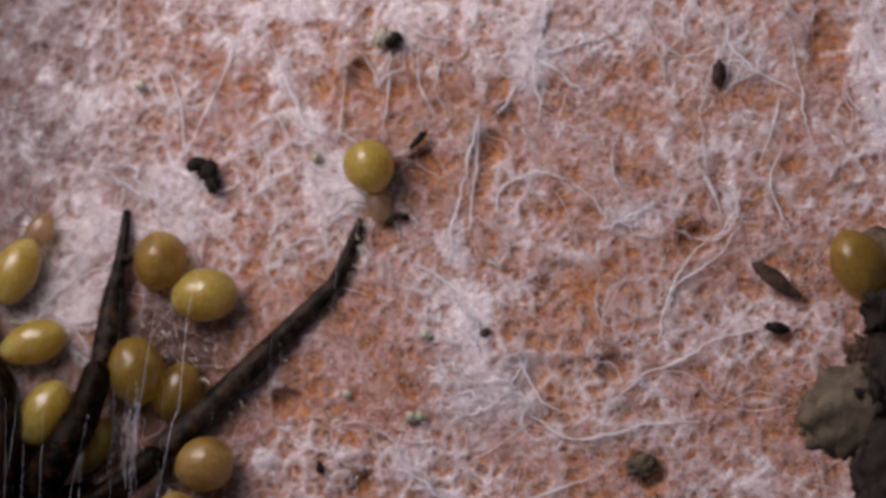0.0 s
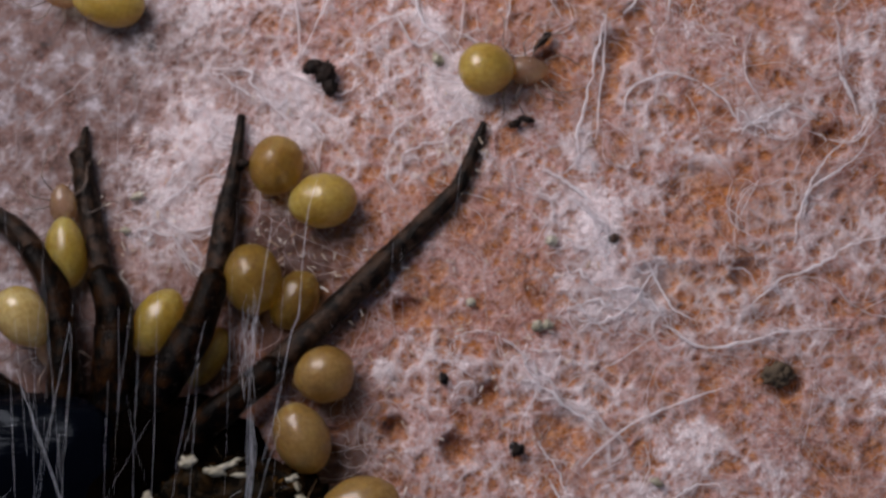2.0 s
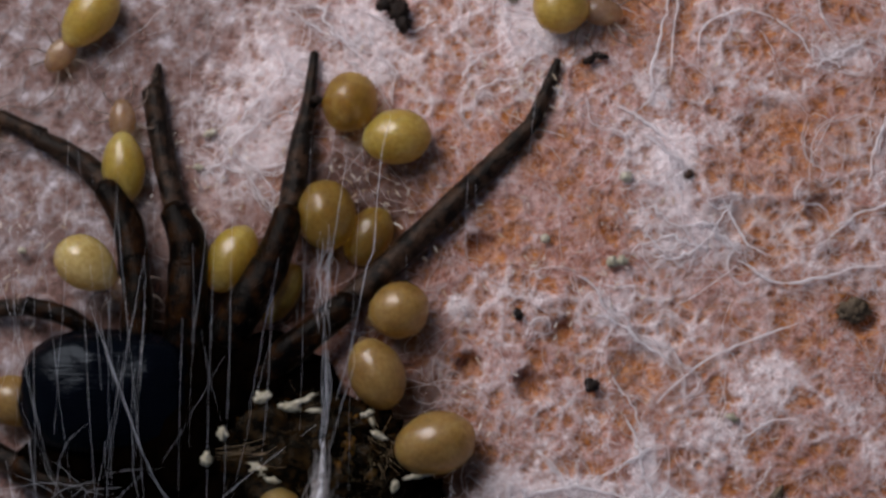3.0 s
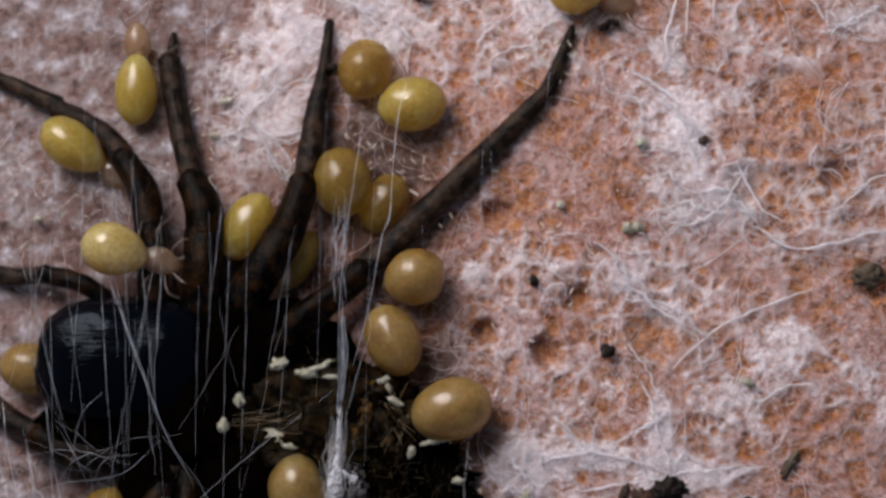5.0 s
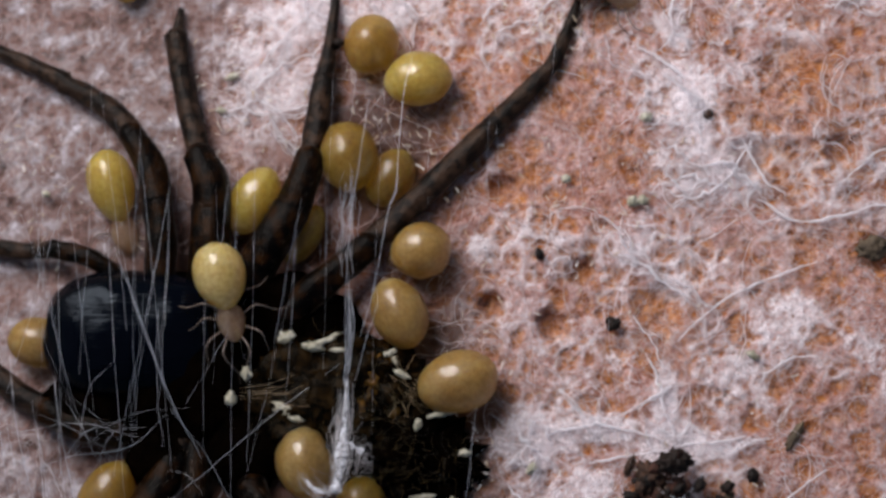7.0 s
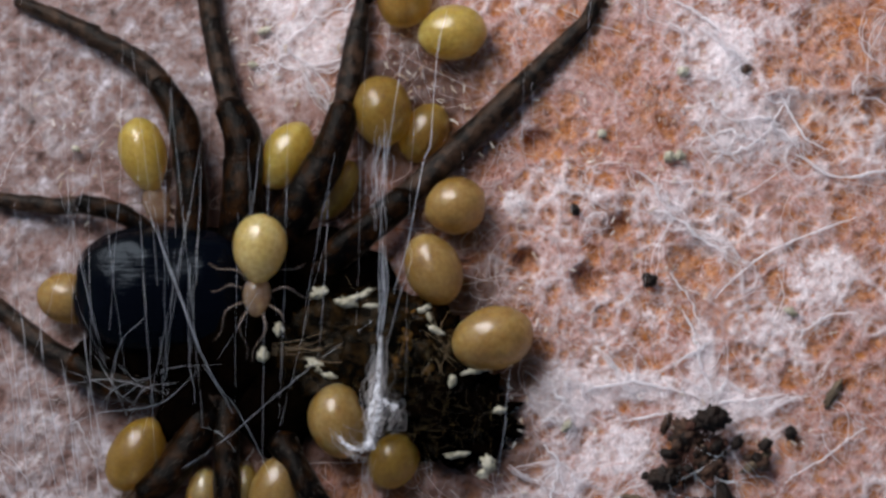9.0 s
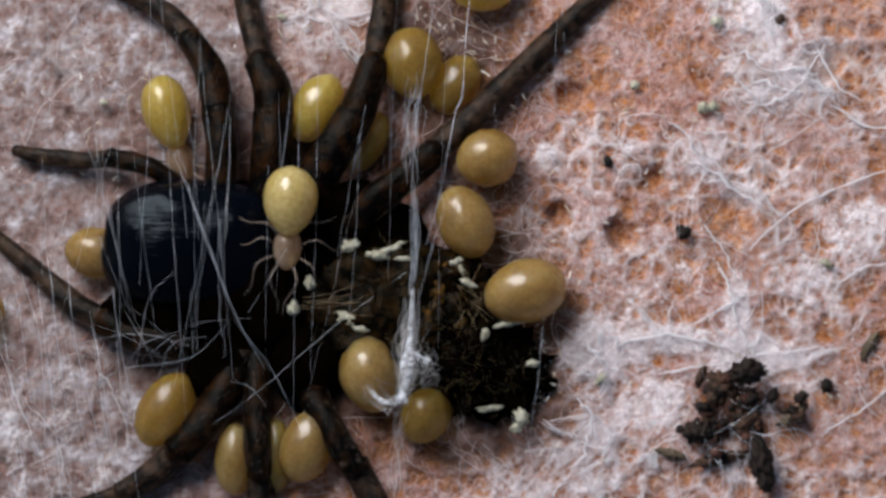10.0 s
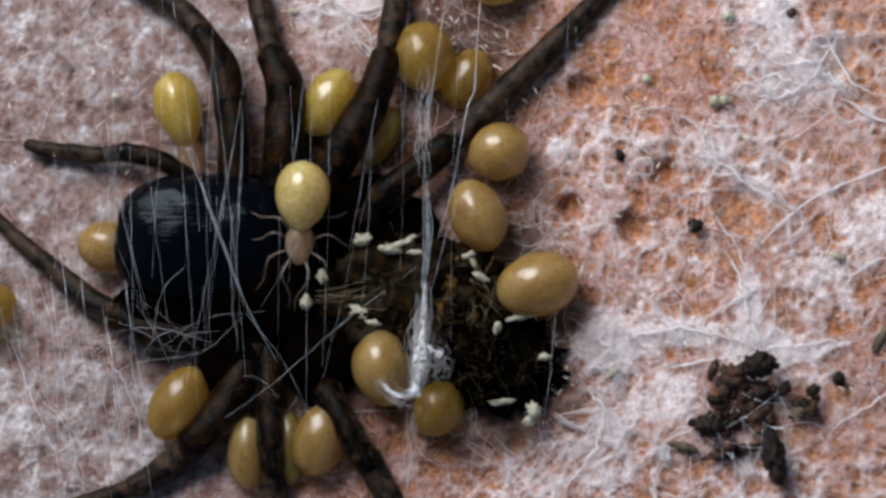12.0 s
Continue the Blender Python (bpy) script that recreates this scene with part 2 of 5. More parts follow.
CHALK = mottled("chalky_grain", (0.24, 0.22, 0.14), (0.64, 0.6, 0.48), 7000, 0.55, 0.4, 0.00002)

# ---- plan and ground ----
MM = 1e-3
U = 1e-5
EAST, NORTH = 0.1342, -0.1632  # the slope of the ground


def plane(x, y):
    """Height in metres of the smooth ground at x, y in metres."""
    return EAST * np.clip(x, -0.014, 0.018) + NORTH * np.clip(y, -0.012, 0.014)


def at(gx, gy, h=0.0):
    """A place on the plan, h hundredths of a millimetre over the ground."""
    u, v = (gx - 784) / 6385.0, (441 - gy) / 6385.0
    d = (EYE - h * U) / (1 + EAST * u + NORTH * v)
    return Vector((u * d, v * d, EYE - d))


def lattice(ix, iy, seed):
    v = np.sin(ix * 127.1 + iy * 311.7 + seed * 74.7) * 43758.5453
    return v - np.floor(v)


def value_noise(x, y, seed):
    ix, iy = np.floor(x), np.floor(y)
    fx, fy = x - ix, y - iy
    fx, fy = fx * fx * (3 - 2 * fx), fy * fy * (3 - 2 * fy)
    a, b = lattice(ix, iy, seed), lattice(ix + 1, iy, seed)
    c, d = lattice(ix, iy + 1, seed), lattice(ix + 1, iy + 1, seed)
    return (a + (b - a) * fx) * (1 - fy) + (c + (d - c) * fx) * fy


def fractal(x, y, seed, octaves=4):
    return sum(value_noise(x * 2**k, y * 2**k, seed + k) / 2 ** (k + 1) for k in range(octaves))


def smooth(v, low, high):
    t = np.clip((v - low) / (high - low), 0, 1)
    return t * t * (3 - 2 * t)


def network(x, y, size, seed):
    """A net of uneven cells: 0 on the seams, about 1 in the middle of a cell, and a number of its own for each cell."""
    k = 0.9 / size
    wx = x + size * 0.8 * (fractal(x * k, y * k, seed + 50, 4) - 0.45)
    wy = y + size * 0.8 * (fractal(x * k, y * k, seed + 60, 4) - 0.45)
    gx, gy = np.floor(wx / size), np.floor(wy / size)
    first, second, own = np.full_like(x, 9.0), np.full_like(x, 9.0), np.zeros_like(x)
    for dx in (-1, 0, 1):
        for dy in (-1, 0, 1):
            cx, cy = gx + dx, gy + dy
            d = np.hypot(wx / size - cx - lattice(cx, cy, seed), wy / size - cy - lattice(cx, cy, seed + 1))
            own = np.where(d < first, lattice(cx, cy, seed + 2), own)
            second = np.minimum(second, np.maximum(first, d))
            first = np.minimum(first, d)
    return second - first, own


# White silk drifts: plan place, half sizes, strength.
DRIFTS = [(1390, 120, 90, 70, 0.75), (1450, 95, 50, 40, 0.9), (1360, -20, 45, 90, 0.8), (1345, -130, 40, 60, 0.5), (1479, -481, 40, 60, 0.8), (1060, -339, 50, 60, 0.5),
          (1120, -238, 80, 60, 0.7), (1010, -440, 30, 60, 0.5), (810, -220, 60, 60, 0.8), (800, -160, 90, 30, 0.9), (690, -150, 60, 50, 0.6),
          (600, -60, 60, 60, 0.5), (640, -200, 60, 30, 0.5), (1075, 612, 55, 45, 1.2), (1210, 588, 90, 20, 1.2), (1340, 615, 60, 34, 1.2), (1325, 540, 22, 60, 0.9), (1420, 620, 70, 18, 0.9), (590, -40, 80, 120, 0.7), (1440, 480, 60, 50, 0.5), (1180, 700, 70, 50, 0.6), (1530, 400, 60, 60, 0.5),
          (1075, 770, 60, 50, 0.7), (1020, 800, 60, 40, 0.5), (993, 260, 22, 22, 1.0), (1265, 275, 30, 25, 0.6), (1340, 330, 60, 30, 0.5),
          (1500, 540, 30, 40, 0.4), (1681, -196, 50, 25, 0.6), (1854, -509, 30, 60, 0.5), (1850, -241, 20, 50, 0.6), (2140, -470, 60, 160, 0.8),
          (100, 750, 320, 220, 0.26), (150, 60, 300, 220, 0.2), (1250, 640, 360, 260, 0.16), (1250, 100, 240, 220, 0.1), (1060, 830, 160, 90, 0.35), (880, -260, 260, 180, 0.2), (940, -250, 40, 40, 0.3), (1000, -540, 320, 130, 0.4), (1450, -540, 320, 130, 0.38), (1850, -460, 260, 200, 0.28), (700, -360, 200, 160, 0.35), (1219, -559, 40, 40, 0.6)]
# Brown stains, and shade painted between the legs and beside the body: plan place, half sizes, strength.
STAINS_AND_SHADE = [(955, 610, 85, 130, 1.2), (900, 720, 110, 80, 1.3), (850, 780, 150, 50, 1.0), (800, 110, 105, 150, 1.3), (620, 160, 70, 120, 0.55), (870, 215, 70, 60, 0.8), (690, 280, 130, 80, 1.05), (450, 220, 160, 120, 0.5), (700, 790, 200, 60, 0.6), (450, 740, 200, 100, 0.5),
          (1225, -255, 40, 40, 0.45), (905, 340, 75, 130, 0.9), (885, 440, 80, 80, 1.4), (300, 620, 140, 60, 0.4), (560, 275, 130, 90, 1.5), (370, 300, 70, 60, 0.8), (330, 620, 110, 60, 1.0), (600, 700, 160, 70, 1.2)]
# Single deep pits: plan place, radius.
HOLES = [(1645, 85, 34), (1712, 276, 38), (1400, -315, 34), (1278, -271, 40), (1546, -70, 55), (2034, -522, 50), (1550, 125, 60), (1788, -157, 34),
         (1434, -377, 22), (1158, -444, 30), (1032, 155, 34), (1010, 370, 26), (1120, 400, 30), (1175, 305, 28), (1310, 370, 50), (1480, 100, 45)]


def relief(x, y):
    """Depth of the pits (m), silk cover, white silk at x, y in metres."""
    mm_x, mm_y = x / MM, y / MM
    gx, gy = 784 + x / U * 1.017, 441 - y / U * 1.017
    rough = smooth(gx + 120 * fractal(mm_x, mm_y, 90, 2), 480, 800)
    seam_a, own_a = network(mm_x, mm_y, 0.46, 3)
    seam_b, own_b = network(mm_x, mm_y, 0.21, 13)
    seam_c, own_c = network(mm_x, mm_y, 0.11, 23)
    big = smooth(seam_a, 0.05, 0.5) * smooth(own_a, 0.7, 0.45) * (0.25 + 0.75 * rough)
    mid = smooth(seam_b, 0.05, 0.45) * smooth(own_b, 0.75, 0.5) * (0.45 + 0.55 * rough)
    small = smooth(seam_c, 0.08, 0.5) * smooth(own_c, 0.7, 0.5)
    hole = np.zeros_like(x)
    for hx, hy, r in HOLES:
        p = at(hx, hy)
        d = np.hypot(x - p.x, y - p.y) / (r * U) + 0.6 * (fractal(mm_x * 4, mm_y * 4, 31, 2) - 0.4)
        hole = np.maximum(hole, min(1.0, (36 / r) ** 2) * (1 - smooth(d, 0.35, 1.1)))
    white = np.zeros_like(x)
    for dx, dy, rx, ry, s in DRIFTS:
        p = at(dx, dy)
        d = ((x - p.x) / (rx * U)) ** 2 + ((y - p.y) / (ry * U)) ** 2
        white = np.maximum(white, s * np.exp(-d * 0.9))
    web = fractal(mm_x * 2.2, mm_y * 2.2, 71, 5)
    ridge = 1 - np.abs(fractal(mm_x * 1.1, mm_y * 0.8, 81, 4) * 2 - 0.95) * 7
    lace = 1.3 * fractal(mm_x * 3.5, mm_y * 3.5, 74, 5) - 0.14 + 0.3 * (1 - smooth(seam_c, 0.05, 0.35)) + 0.25 * (1 - smooth(seam_b, 0.03, 0.25))
    white = smooth((1.15 * white + 0.4 * np.clip(ridge, 0, 1) * web) * (1.75 * lace - 0.12), 0.3, 0.75)
    patch = smooth(fractal(mm_x * 0.7 + 9, mm_y * 0.7, 66, 4), 0.36, 0.6)
    vein = patch * np.maximum((1 - smooth(seam_a, 0.02, 0.2)), 0.7 * (1 - smooth(seam_b, 0.02, 0.24))) * (0.4 + 0.6 * rough) * smooth(web, 0.3, 0.52)
    white = np.maximum(white, 0.8 * vein)
    keep = 1 - 0.75 * white
    depth = (0.052 * big + 0.04 * mid) * keep + 0.02 * small + 0.3 * hole
    swell = 0.14 * (1 - rough) * (fractal(mm_x * 3, mm_y * 3, 49, 3) - 0.43) + 0.25 * (fractal(mm_x * 0.5, mm_y * 0.5, 41, 2) - 0.37) + 0.03 * (fractal(mm_x * 6, mm_y * 6, 44, 4) - 0.45)
    pit = np.clip(0.55 * big * keep + (0.35 + 0.4 * big) * mid * keep + 0.22 * small + 1.5 * hole, 0, 1)
    silk = 1 - smooth(pit + 0.5 * (web - 0.47) + 0.4 * (fractal(mm_x * 9, mm_y * 9, 47, 3) - 0.45) * (0.4 + 0.6 * rough), 0.12, 0.5)
    silk = silk * (1 - 0.45 * rough * smooth(fractal(mm_x * 0.9, mm_y * 0.9, 57, 4), 0.46, 0.62) * (1 - white))
    stain_shade = np.zeros_like(x)
    for dx, dy, rx, ry, s in STAINS_AND_SHADE:
        p = at(dx, dy)
        d = ((x - p.x) / (rx * U)) ** 2 + ((y - p.y) / (ry * U)) ** 2
        stain_shade = np.maximum(stain_shade, s * np.exp(-d * 0.8))
    stain_shade = np.clip(stain_shade * (0.35 + 1.3 * web), 0, 0.92)
    worn = 0.95 * (1 - smooth(gx + 220 * (fractal(mm_x * 0.8, mm_y * 0.8, 95, 3) - 0.4) + 0.25 * gy, 420, 800))
    return (swell - depth) * MM, silk, 0.9 * white * (1 - hole) * (1 - 0.6 * stain_shade) * (1 - 0.5 * worn), worn, stain_shade


def axis(low, high, step, far):
    inner = list(np.arange(low, high, step))
    out, s = [], step
    while (out[-1] if out else 0) < far:
        s *= 1.35
        out.append((out[-1] if out else 0) + s)
    return np.array([low - o for o in reversed(out)] + inner + [inner[-1] + o for o in out])


def mesh_from(name, verts, faces, smooth_faces=True):
    m = bpy.data.meshes.new(name)
    verts, faces = np.asarray(verts, np.float32), np.asarray(faces, np.int32)
    n = faces.shape[1]
    m.vertices.add(len(verts))
    m.vertices.foreach_set("co", verts.ravel())
    m.loops.add(faces.size)
    m.loops.foreach_set("vertex_index", faces.ravel())
    m.polygons.add(len(faces))
    m.polygons.foreach_set("loop_start", np.arange(0, faces.size, n, dtype=np.int32))
    m.polygons.foreach_set("use_smooth", np.full(len(faces), smooth_faces))
    m.update(calc_edges=True)
    m.validate()
    return m


def sheet(nu, nv, wrap_v=False):
    """Quads of a grid of nu by nv points."""
    i, j = np.meshgrid(np.arange(nu - 1), np.arange(nv if wrap_v else nv - 1), indexing="ij")
    k = (j + 1) % nv
    return np.stack([i * nv + j, (i + 1) * nv + j, (i + 1) * nv + k, i * nv + k], -1).reshape(-1, 4)


FIELD = {}


def build_ground():
    xs, ys = axis(-0.0098, 0.0152, 0.00004, 0.12), axis(-0.0066, 0.0118, 0.00004, 0.12)
    x, y = np.meshgrid(xs, ys, indexing="ij")
    x, y = x.ravel(), y.ravel()
    d, silk, white, worn, stain_shade = relief(x, y)
    m = mesh_from("ground", np.stack([x, y, plane(x, y) + d], -1), sheet(len(xs), len(ys)))
    for name, v in (("silk", silk), ("white", white), ("worn", worn), ("stain_shade", stain_shade)):
        m.attributes.new(name, "FLOAT", "POINT").data.foreach_set("value", v.astype(np.float32))
    m.materials.append(GROUND)
    return tagged(new("ground", m), "orange pitted sponge under a felt of pink and white silk", "ground", kind="structure")


def build_field():
    """The relief on an even raster, for laying fibres."""
    xs, ys = np.arange(-0.0105, 0.016, 0.00005), np.arange(-0.0073, 0.0125, 0.00005)
    x, y = np.meshgrid(xs, ys, indexing="ij")
    d, silk, white, worn, stain_shade = relief(x.ravel(), y.ravel())
    d = d.reshape(x.shape)
    soft = d.copy()
    for _ in range(6):
        soft = (soft + np.roll(soft, 1, 0) + np.roll(soft, -1, 0) + np.roll(soft, 1, 1) + np.roll(soft, -1, 1)) / 5
    gx, gy = np.gradient(soft, 0.00005)
    FIELD.update(x=xs[0], y=ys[0], d=d, soft=soft, silk=silk.reshape(x.shape), white=white.reshape(x.shape), worn=worn.reshape(x.shape), stain_shade=stain_shade.reshape(x.shape), gx=gx, gy=gy)


def field(name, x, y):
    g = FIELD[name]
    i = np.clip(np.rint((x - FIELD["x"]) / 0.00005).astype(int), 0, g.shape[0] - 1)
    j = np.clip(np.rint((y - FIELD["y"]) / 0.00005).astype(int), 0, g.shape[1] - 1)
    return g[i, j]


def build_veil(ground, name, mat, lift, wave, seed, label):
    xs, ys = np.arange(-0.0095, 0.015, 0.0001), np.arange(-0.0063, 0.0115, 0.0001)
    x, y = np.meshgrid(xs, ys, indexing="ij")
    x, y = x.ravel(), y.ravel()
    gx = 784 + x / U * 1.017
    z = plane(x, y) + field("soft", x, y) + lift + wave * fractal(x / MM * 1.5, y / MM * 1.5, seed, 3)
    m = mesh_from(name, np.stack([x, y, z], -1), sheet(len(xs), len(ys)))
    cover = (0.25 + 0.75 * smooth(gx, 450, 800)) * (1 - 0.85 * field("stain_shade", x, y)) * (0.35 + 0.65 * field("silk", x, y))
    for key, v in (("white", field("white", x, y)), ("cover", cover)):
        m.attributes.new(key, "FLOAT", "POINT").data.foreach_set("value", v.astype(np.float32))
    m.materials.append(mat)
    ob = new(name, m)
    ob.parent = ground
    tagged(ob, label)


GROUND_SHEET = build_ground()
build_field()
build_veil(GROUND_SHEET, "silk_veil", VEIL, 0.00005, 0.00004, 63, "thin torn veil of white silk threads")
build_veil(GROUND_SHEET, "silk_gauze", GAUZE, 0.00011, 0.00006, 67, "milky gauze of the finest silk")


def tubes(name, paths, radii, mat, sides=3):
    """Many thin tubes as one mesh. paths: n x k x 3, radii: n x k."""
    n, k, _ = paths.shape
    t = np.gradient(paths, axis=1)
    t /= np.linalg.norm(t, axis=-1, keepdims=True) + 1e-12
    side = np.cross(t, np.array([0.0, 0.0, 1.0]))
    flat = np.linalg.norm(side, axis=-1, keepdims=True)
    side = np.where(flat > 1e-4, side / (flat + 1e-12), np.array([1.0, 0.0, 0.0]))
    up = np.cross(side, t)
    a = np.arange(sides) * 2 * np.pi / sides
    ring = side[:, :, None] * np.cos(a)[:, None] + up[:, :, None] * np.sin(a)[:, None]
    verts = (paths[:, :, None] + ring * radii[:, :, None, None]).reshape(-1, 3)
    one = sheet(k, sides, True)
    faces = (one[None] + (np.arange(n) * k * sides)[:, None, None]).reshape(-1, 4)
    m = mesh_from(name, verts, faces)
    m.materials.append(mat)
    return m


def wander(rng, x, y, angle, length, k, curl, follow):
    """Paths that turn a little at each step and tend to keep to the ridges between the pits."""
    px, py = np.zeros((len(x), k)), np.zeros((len(x), k))
    drift, step = rng.normal(0, 1, len(x)) * curl * 0.5, length / k
    x, y, a = x.copy(), y.copy(), angle.copy()
    for i in range(k):
        px[:, i], py[:, i] = x, y
        gx, gy = field("gx", x, y), field("gy", x, y)
        g = np.hypot(gx, gy) + 1e-9
        s = np.where(-gy * np.cos(a) + gx * np.sin(a) > 0, 1.0, -1.0)
        w = follow * np.clip(g / 0.35, 0, 1)
        ux = np.cos(a) * (1 - w) + w * (-gy * s + 0.5 * gx) / g
        uy = np.sin(a) * (1 - w) + w * (gx * s + 0.5 * gy) / g
        a = np.arctan2(uy, ux) + rng.normal(0, 1, len(x)) * curl + drift
        x, y = x + np.cos(a) * step, y + np.sin(a) * step
    return px, py


def lay(px, py, lift, sag=0.5):
    """Heights for fibres that lie over the pits and sag into them a little."""
    d = field("d", px, py)
    return plane(px, py) + sag * d + (1 - sag) * np.maximum(d, d.max(axis=1, keepdims=True) * 0.8) + lift


def felt(name, n, seed, mat, length, radius, curl, label, box=(-0.0095, 0.0148, -0.0063, 0.0115), k=8, where=None, lift=(0.0, 0.00006), follow=0.6):
    rng = np.random.default_rng(seed)
    x, y = rng.uniform(box[0], box[1], n), rng.uniform(box[2], box[3], n)
    if where is not None:
        good = rng.random(n) < where(field("silk", x, y), field("white", x, y), 784 + x / U * 1.017) * (1 - 0.8 * field("stain_shade", x, y))
        x, y = x[good], y[good]
        n = len(x)
    px, py = wander(rng, x, y, rng.uniform(0, 2 * np.pi, n), rng.uniform(*length, n), k, rng.uniform(*curl, n), follow)
    z = lay(px, py, rng.uniform(*lift, (n, 1)))
    taper = np.sin(np.linspace(0.25, np.pi - 0.25, k)) ** 0.5
    m = tubes(name, np.stack([px, py, z], -1), rng.uniform(*radius, (n, 1)) * taper, mat)
    return tagged(new(name, m), label, "silk", kind="stuff")


felt("pink_silk_felt", 13000, 5, PINK_SILK, (0.0002, 0.0007), (0.000004, 0.000009), (0.12, 0.6), "felt of fine curly pink silk fibres over the sponge",
     where=lambda silk, white, gx: (0.03 + 0.85 * silk) * (0.06 + 0.94 * smooth(gx, 450, 800)))
felt("white_silk_felt", 24000, 6, WHITE_SILK, (0.0002, 0.0008), (0.000004, 0.0000095), (0.12, 0.55), "drifts of matted white silk fibres on the felt",
     where=lambda silk, white, gx: (0.01 + 0.05 * silk + 0.5 * white) * (0.2 + 0.8 * smooth(gx, 450, 800)), lift=(0.00001, 0.00013), follow=0.5)
felt("loose_silk", 1500, 7, WHITE_SILK, (0.0006, 0.0026), (0.000004, 0.000009), (0.08, 0.32), "long loose silk fibres drawn over the felt",
     k=18, lift=(0.00004, 0.00017), follow=0.3, where=lambda silk, white, gx: 0.2 + 0.8 * smooth(gx, 450, 800))


def rim_loops():
    """Fibres that curl round the rims of the pits."""
    rng = np.random.default_rng(19)
    paths, radii, k = [], [], 14
    for size, seed, share, n in ((0.46, 3, 0.6, 5), (0.21, 13, 0.6, 1)):
        cx, cy = np.meshgrid(np.arange(int(-9.5 / size), int(15.5 / size)), np.arange(int(-7 / size), int(12 / size)), indexing="ij")
        cx, cy = cx.ravel().astype(float), cy.ravel().astype(float)
        on = lattice(cx, cy, seed + 2) < share
        cx, cy = cx[on], cy[on]
        px, py = (cx + lattice(cx, cy, seed)) * size, (cy + lattice(cx, cy, seed + 1)) * size
        r = size * (0.35 + 0.2 * lattice(cx, cy, seed + 3))
        x = px - size * 0.8 * (fractal(px / size * 0.9, py / size * 0.9, seed + 50, 4) - 0.45)
        y = py - size * 0.8 * (fractal(px / size * 0.9, py / size * 0.9, seed + 60, 4) - 0.45)
        for _ in range(n):
            m = len(x)
            a = rng.uniform(0, 2 * np.pi, (m, 1)) + np.linspace(0, 1, k) * rng.uniform(2.0, 6.5, (m, 1))
            rr = r[:, None] * rng.uniform(0.5, 1.0, (m, 1)) * (1 + 0.22 * np.sin(2 * a + rng.uniform(0, 6, (m, 1))) + 0.14 * np.sin(3 * a + rng.uniform(0, 6, (m, 1))) + 0.07 * rng.normal(0, 1, (m, k)))
            qx = (x[:, None] + rng.normal(0, 0.1, (m, 1)) * r[:, None] + rr * np.cos(a)) * MM
            qy = (y[:, None] + rng.normal(0, 0.1, (m, 1)) * r[:, None] + rr * np.sin(a)) * MM
            z = lay(qx, qy, rng.uniform(0.00001, 0.00007, (m, 1)), 0.55)
            good = rng.random(m) > np.maximum(field("stain_shade", qx[:, 0], qy[:, 0]), field("worn", qx[:, 0], qy[:, 0]))
            paths.append(np.stack([qx, qy, z], -1)[good])
            radii.append((rng.uniform(0.0000035, 0.0000075, (m, 1)) * np.sin(np.linspace(0.25, np.pi - 0.25, k)) ** 0.5)[good])
    tagged(new("rim_fibres", tubes("rim_fibres", np.vstack(paths), np.vstack(radii), RIM_SILK)), "pale rosy fibres curled round the pits of the sponge", "silk", kind="stuff")


rim_loops()


# ---- shapes ----
def part(name, mesh, parent=None, label="", mat=None):
    """One mesh object under a thing or a part; the mesh is given in world places."""
    if mat is not None:
        mesh.materials.append(mat)
    ob = new(name, mesh)
    if parent is not None:
        ob.parent = parent
        m = parent.matrix_basis.copy()
        if parent.parent is not None:
            m = parent.parent.matrix_basis @ m
        mesh.transform(m.inverted())
    return tagged(ob, label)


def thing(name, place, label, category, group="", turn=0.0):
    ob = new(name)
    ob.empty_display_size = 0.0005
    ob.matrix_basis = pose(place[0], place[1], place[2], 0, 0, turn)
    return tagged(ob, label, category, group)


def spline(points, k):
    """A smooth path through points of any width (Catmull-Rom)."""
    p = np.array([tuple(q) for q in points], float)
    p = np.vstack([2 * p[0] - p[1], p, 2 * p[-1] - p[-2]])
    out = []
    n = len(p) - 3
    for s in np.linspace(0, n, k):
        i = min(int(s), n - 1)
        t = s - i
        a, b, c, d = p[i : i + 4]
        out.append(0.5 * (2 * b + (c - a) * t + (2 * a - 5 * b + 4 * c - d) * t**2 + (3 * b - a - 3 * c + d) * t**3))
    return np.array(out)


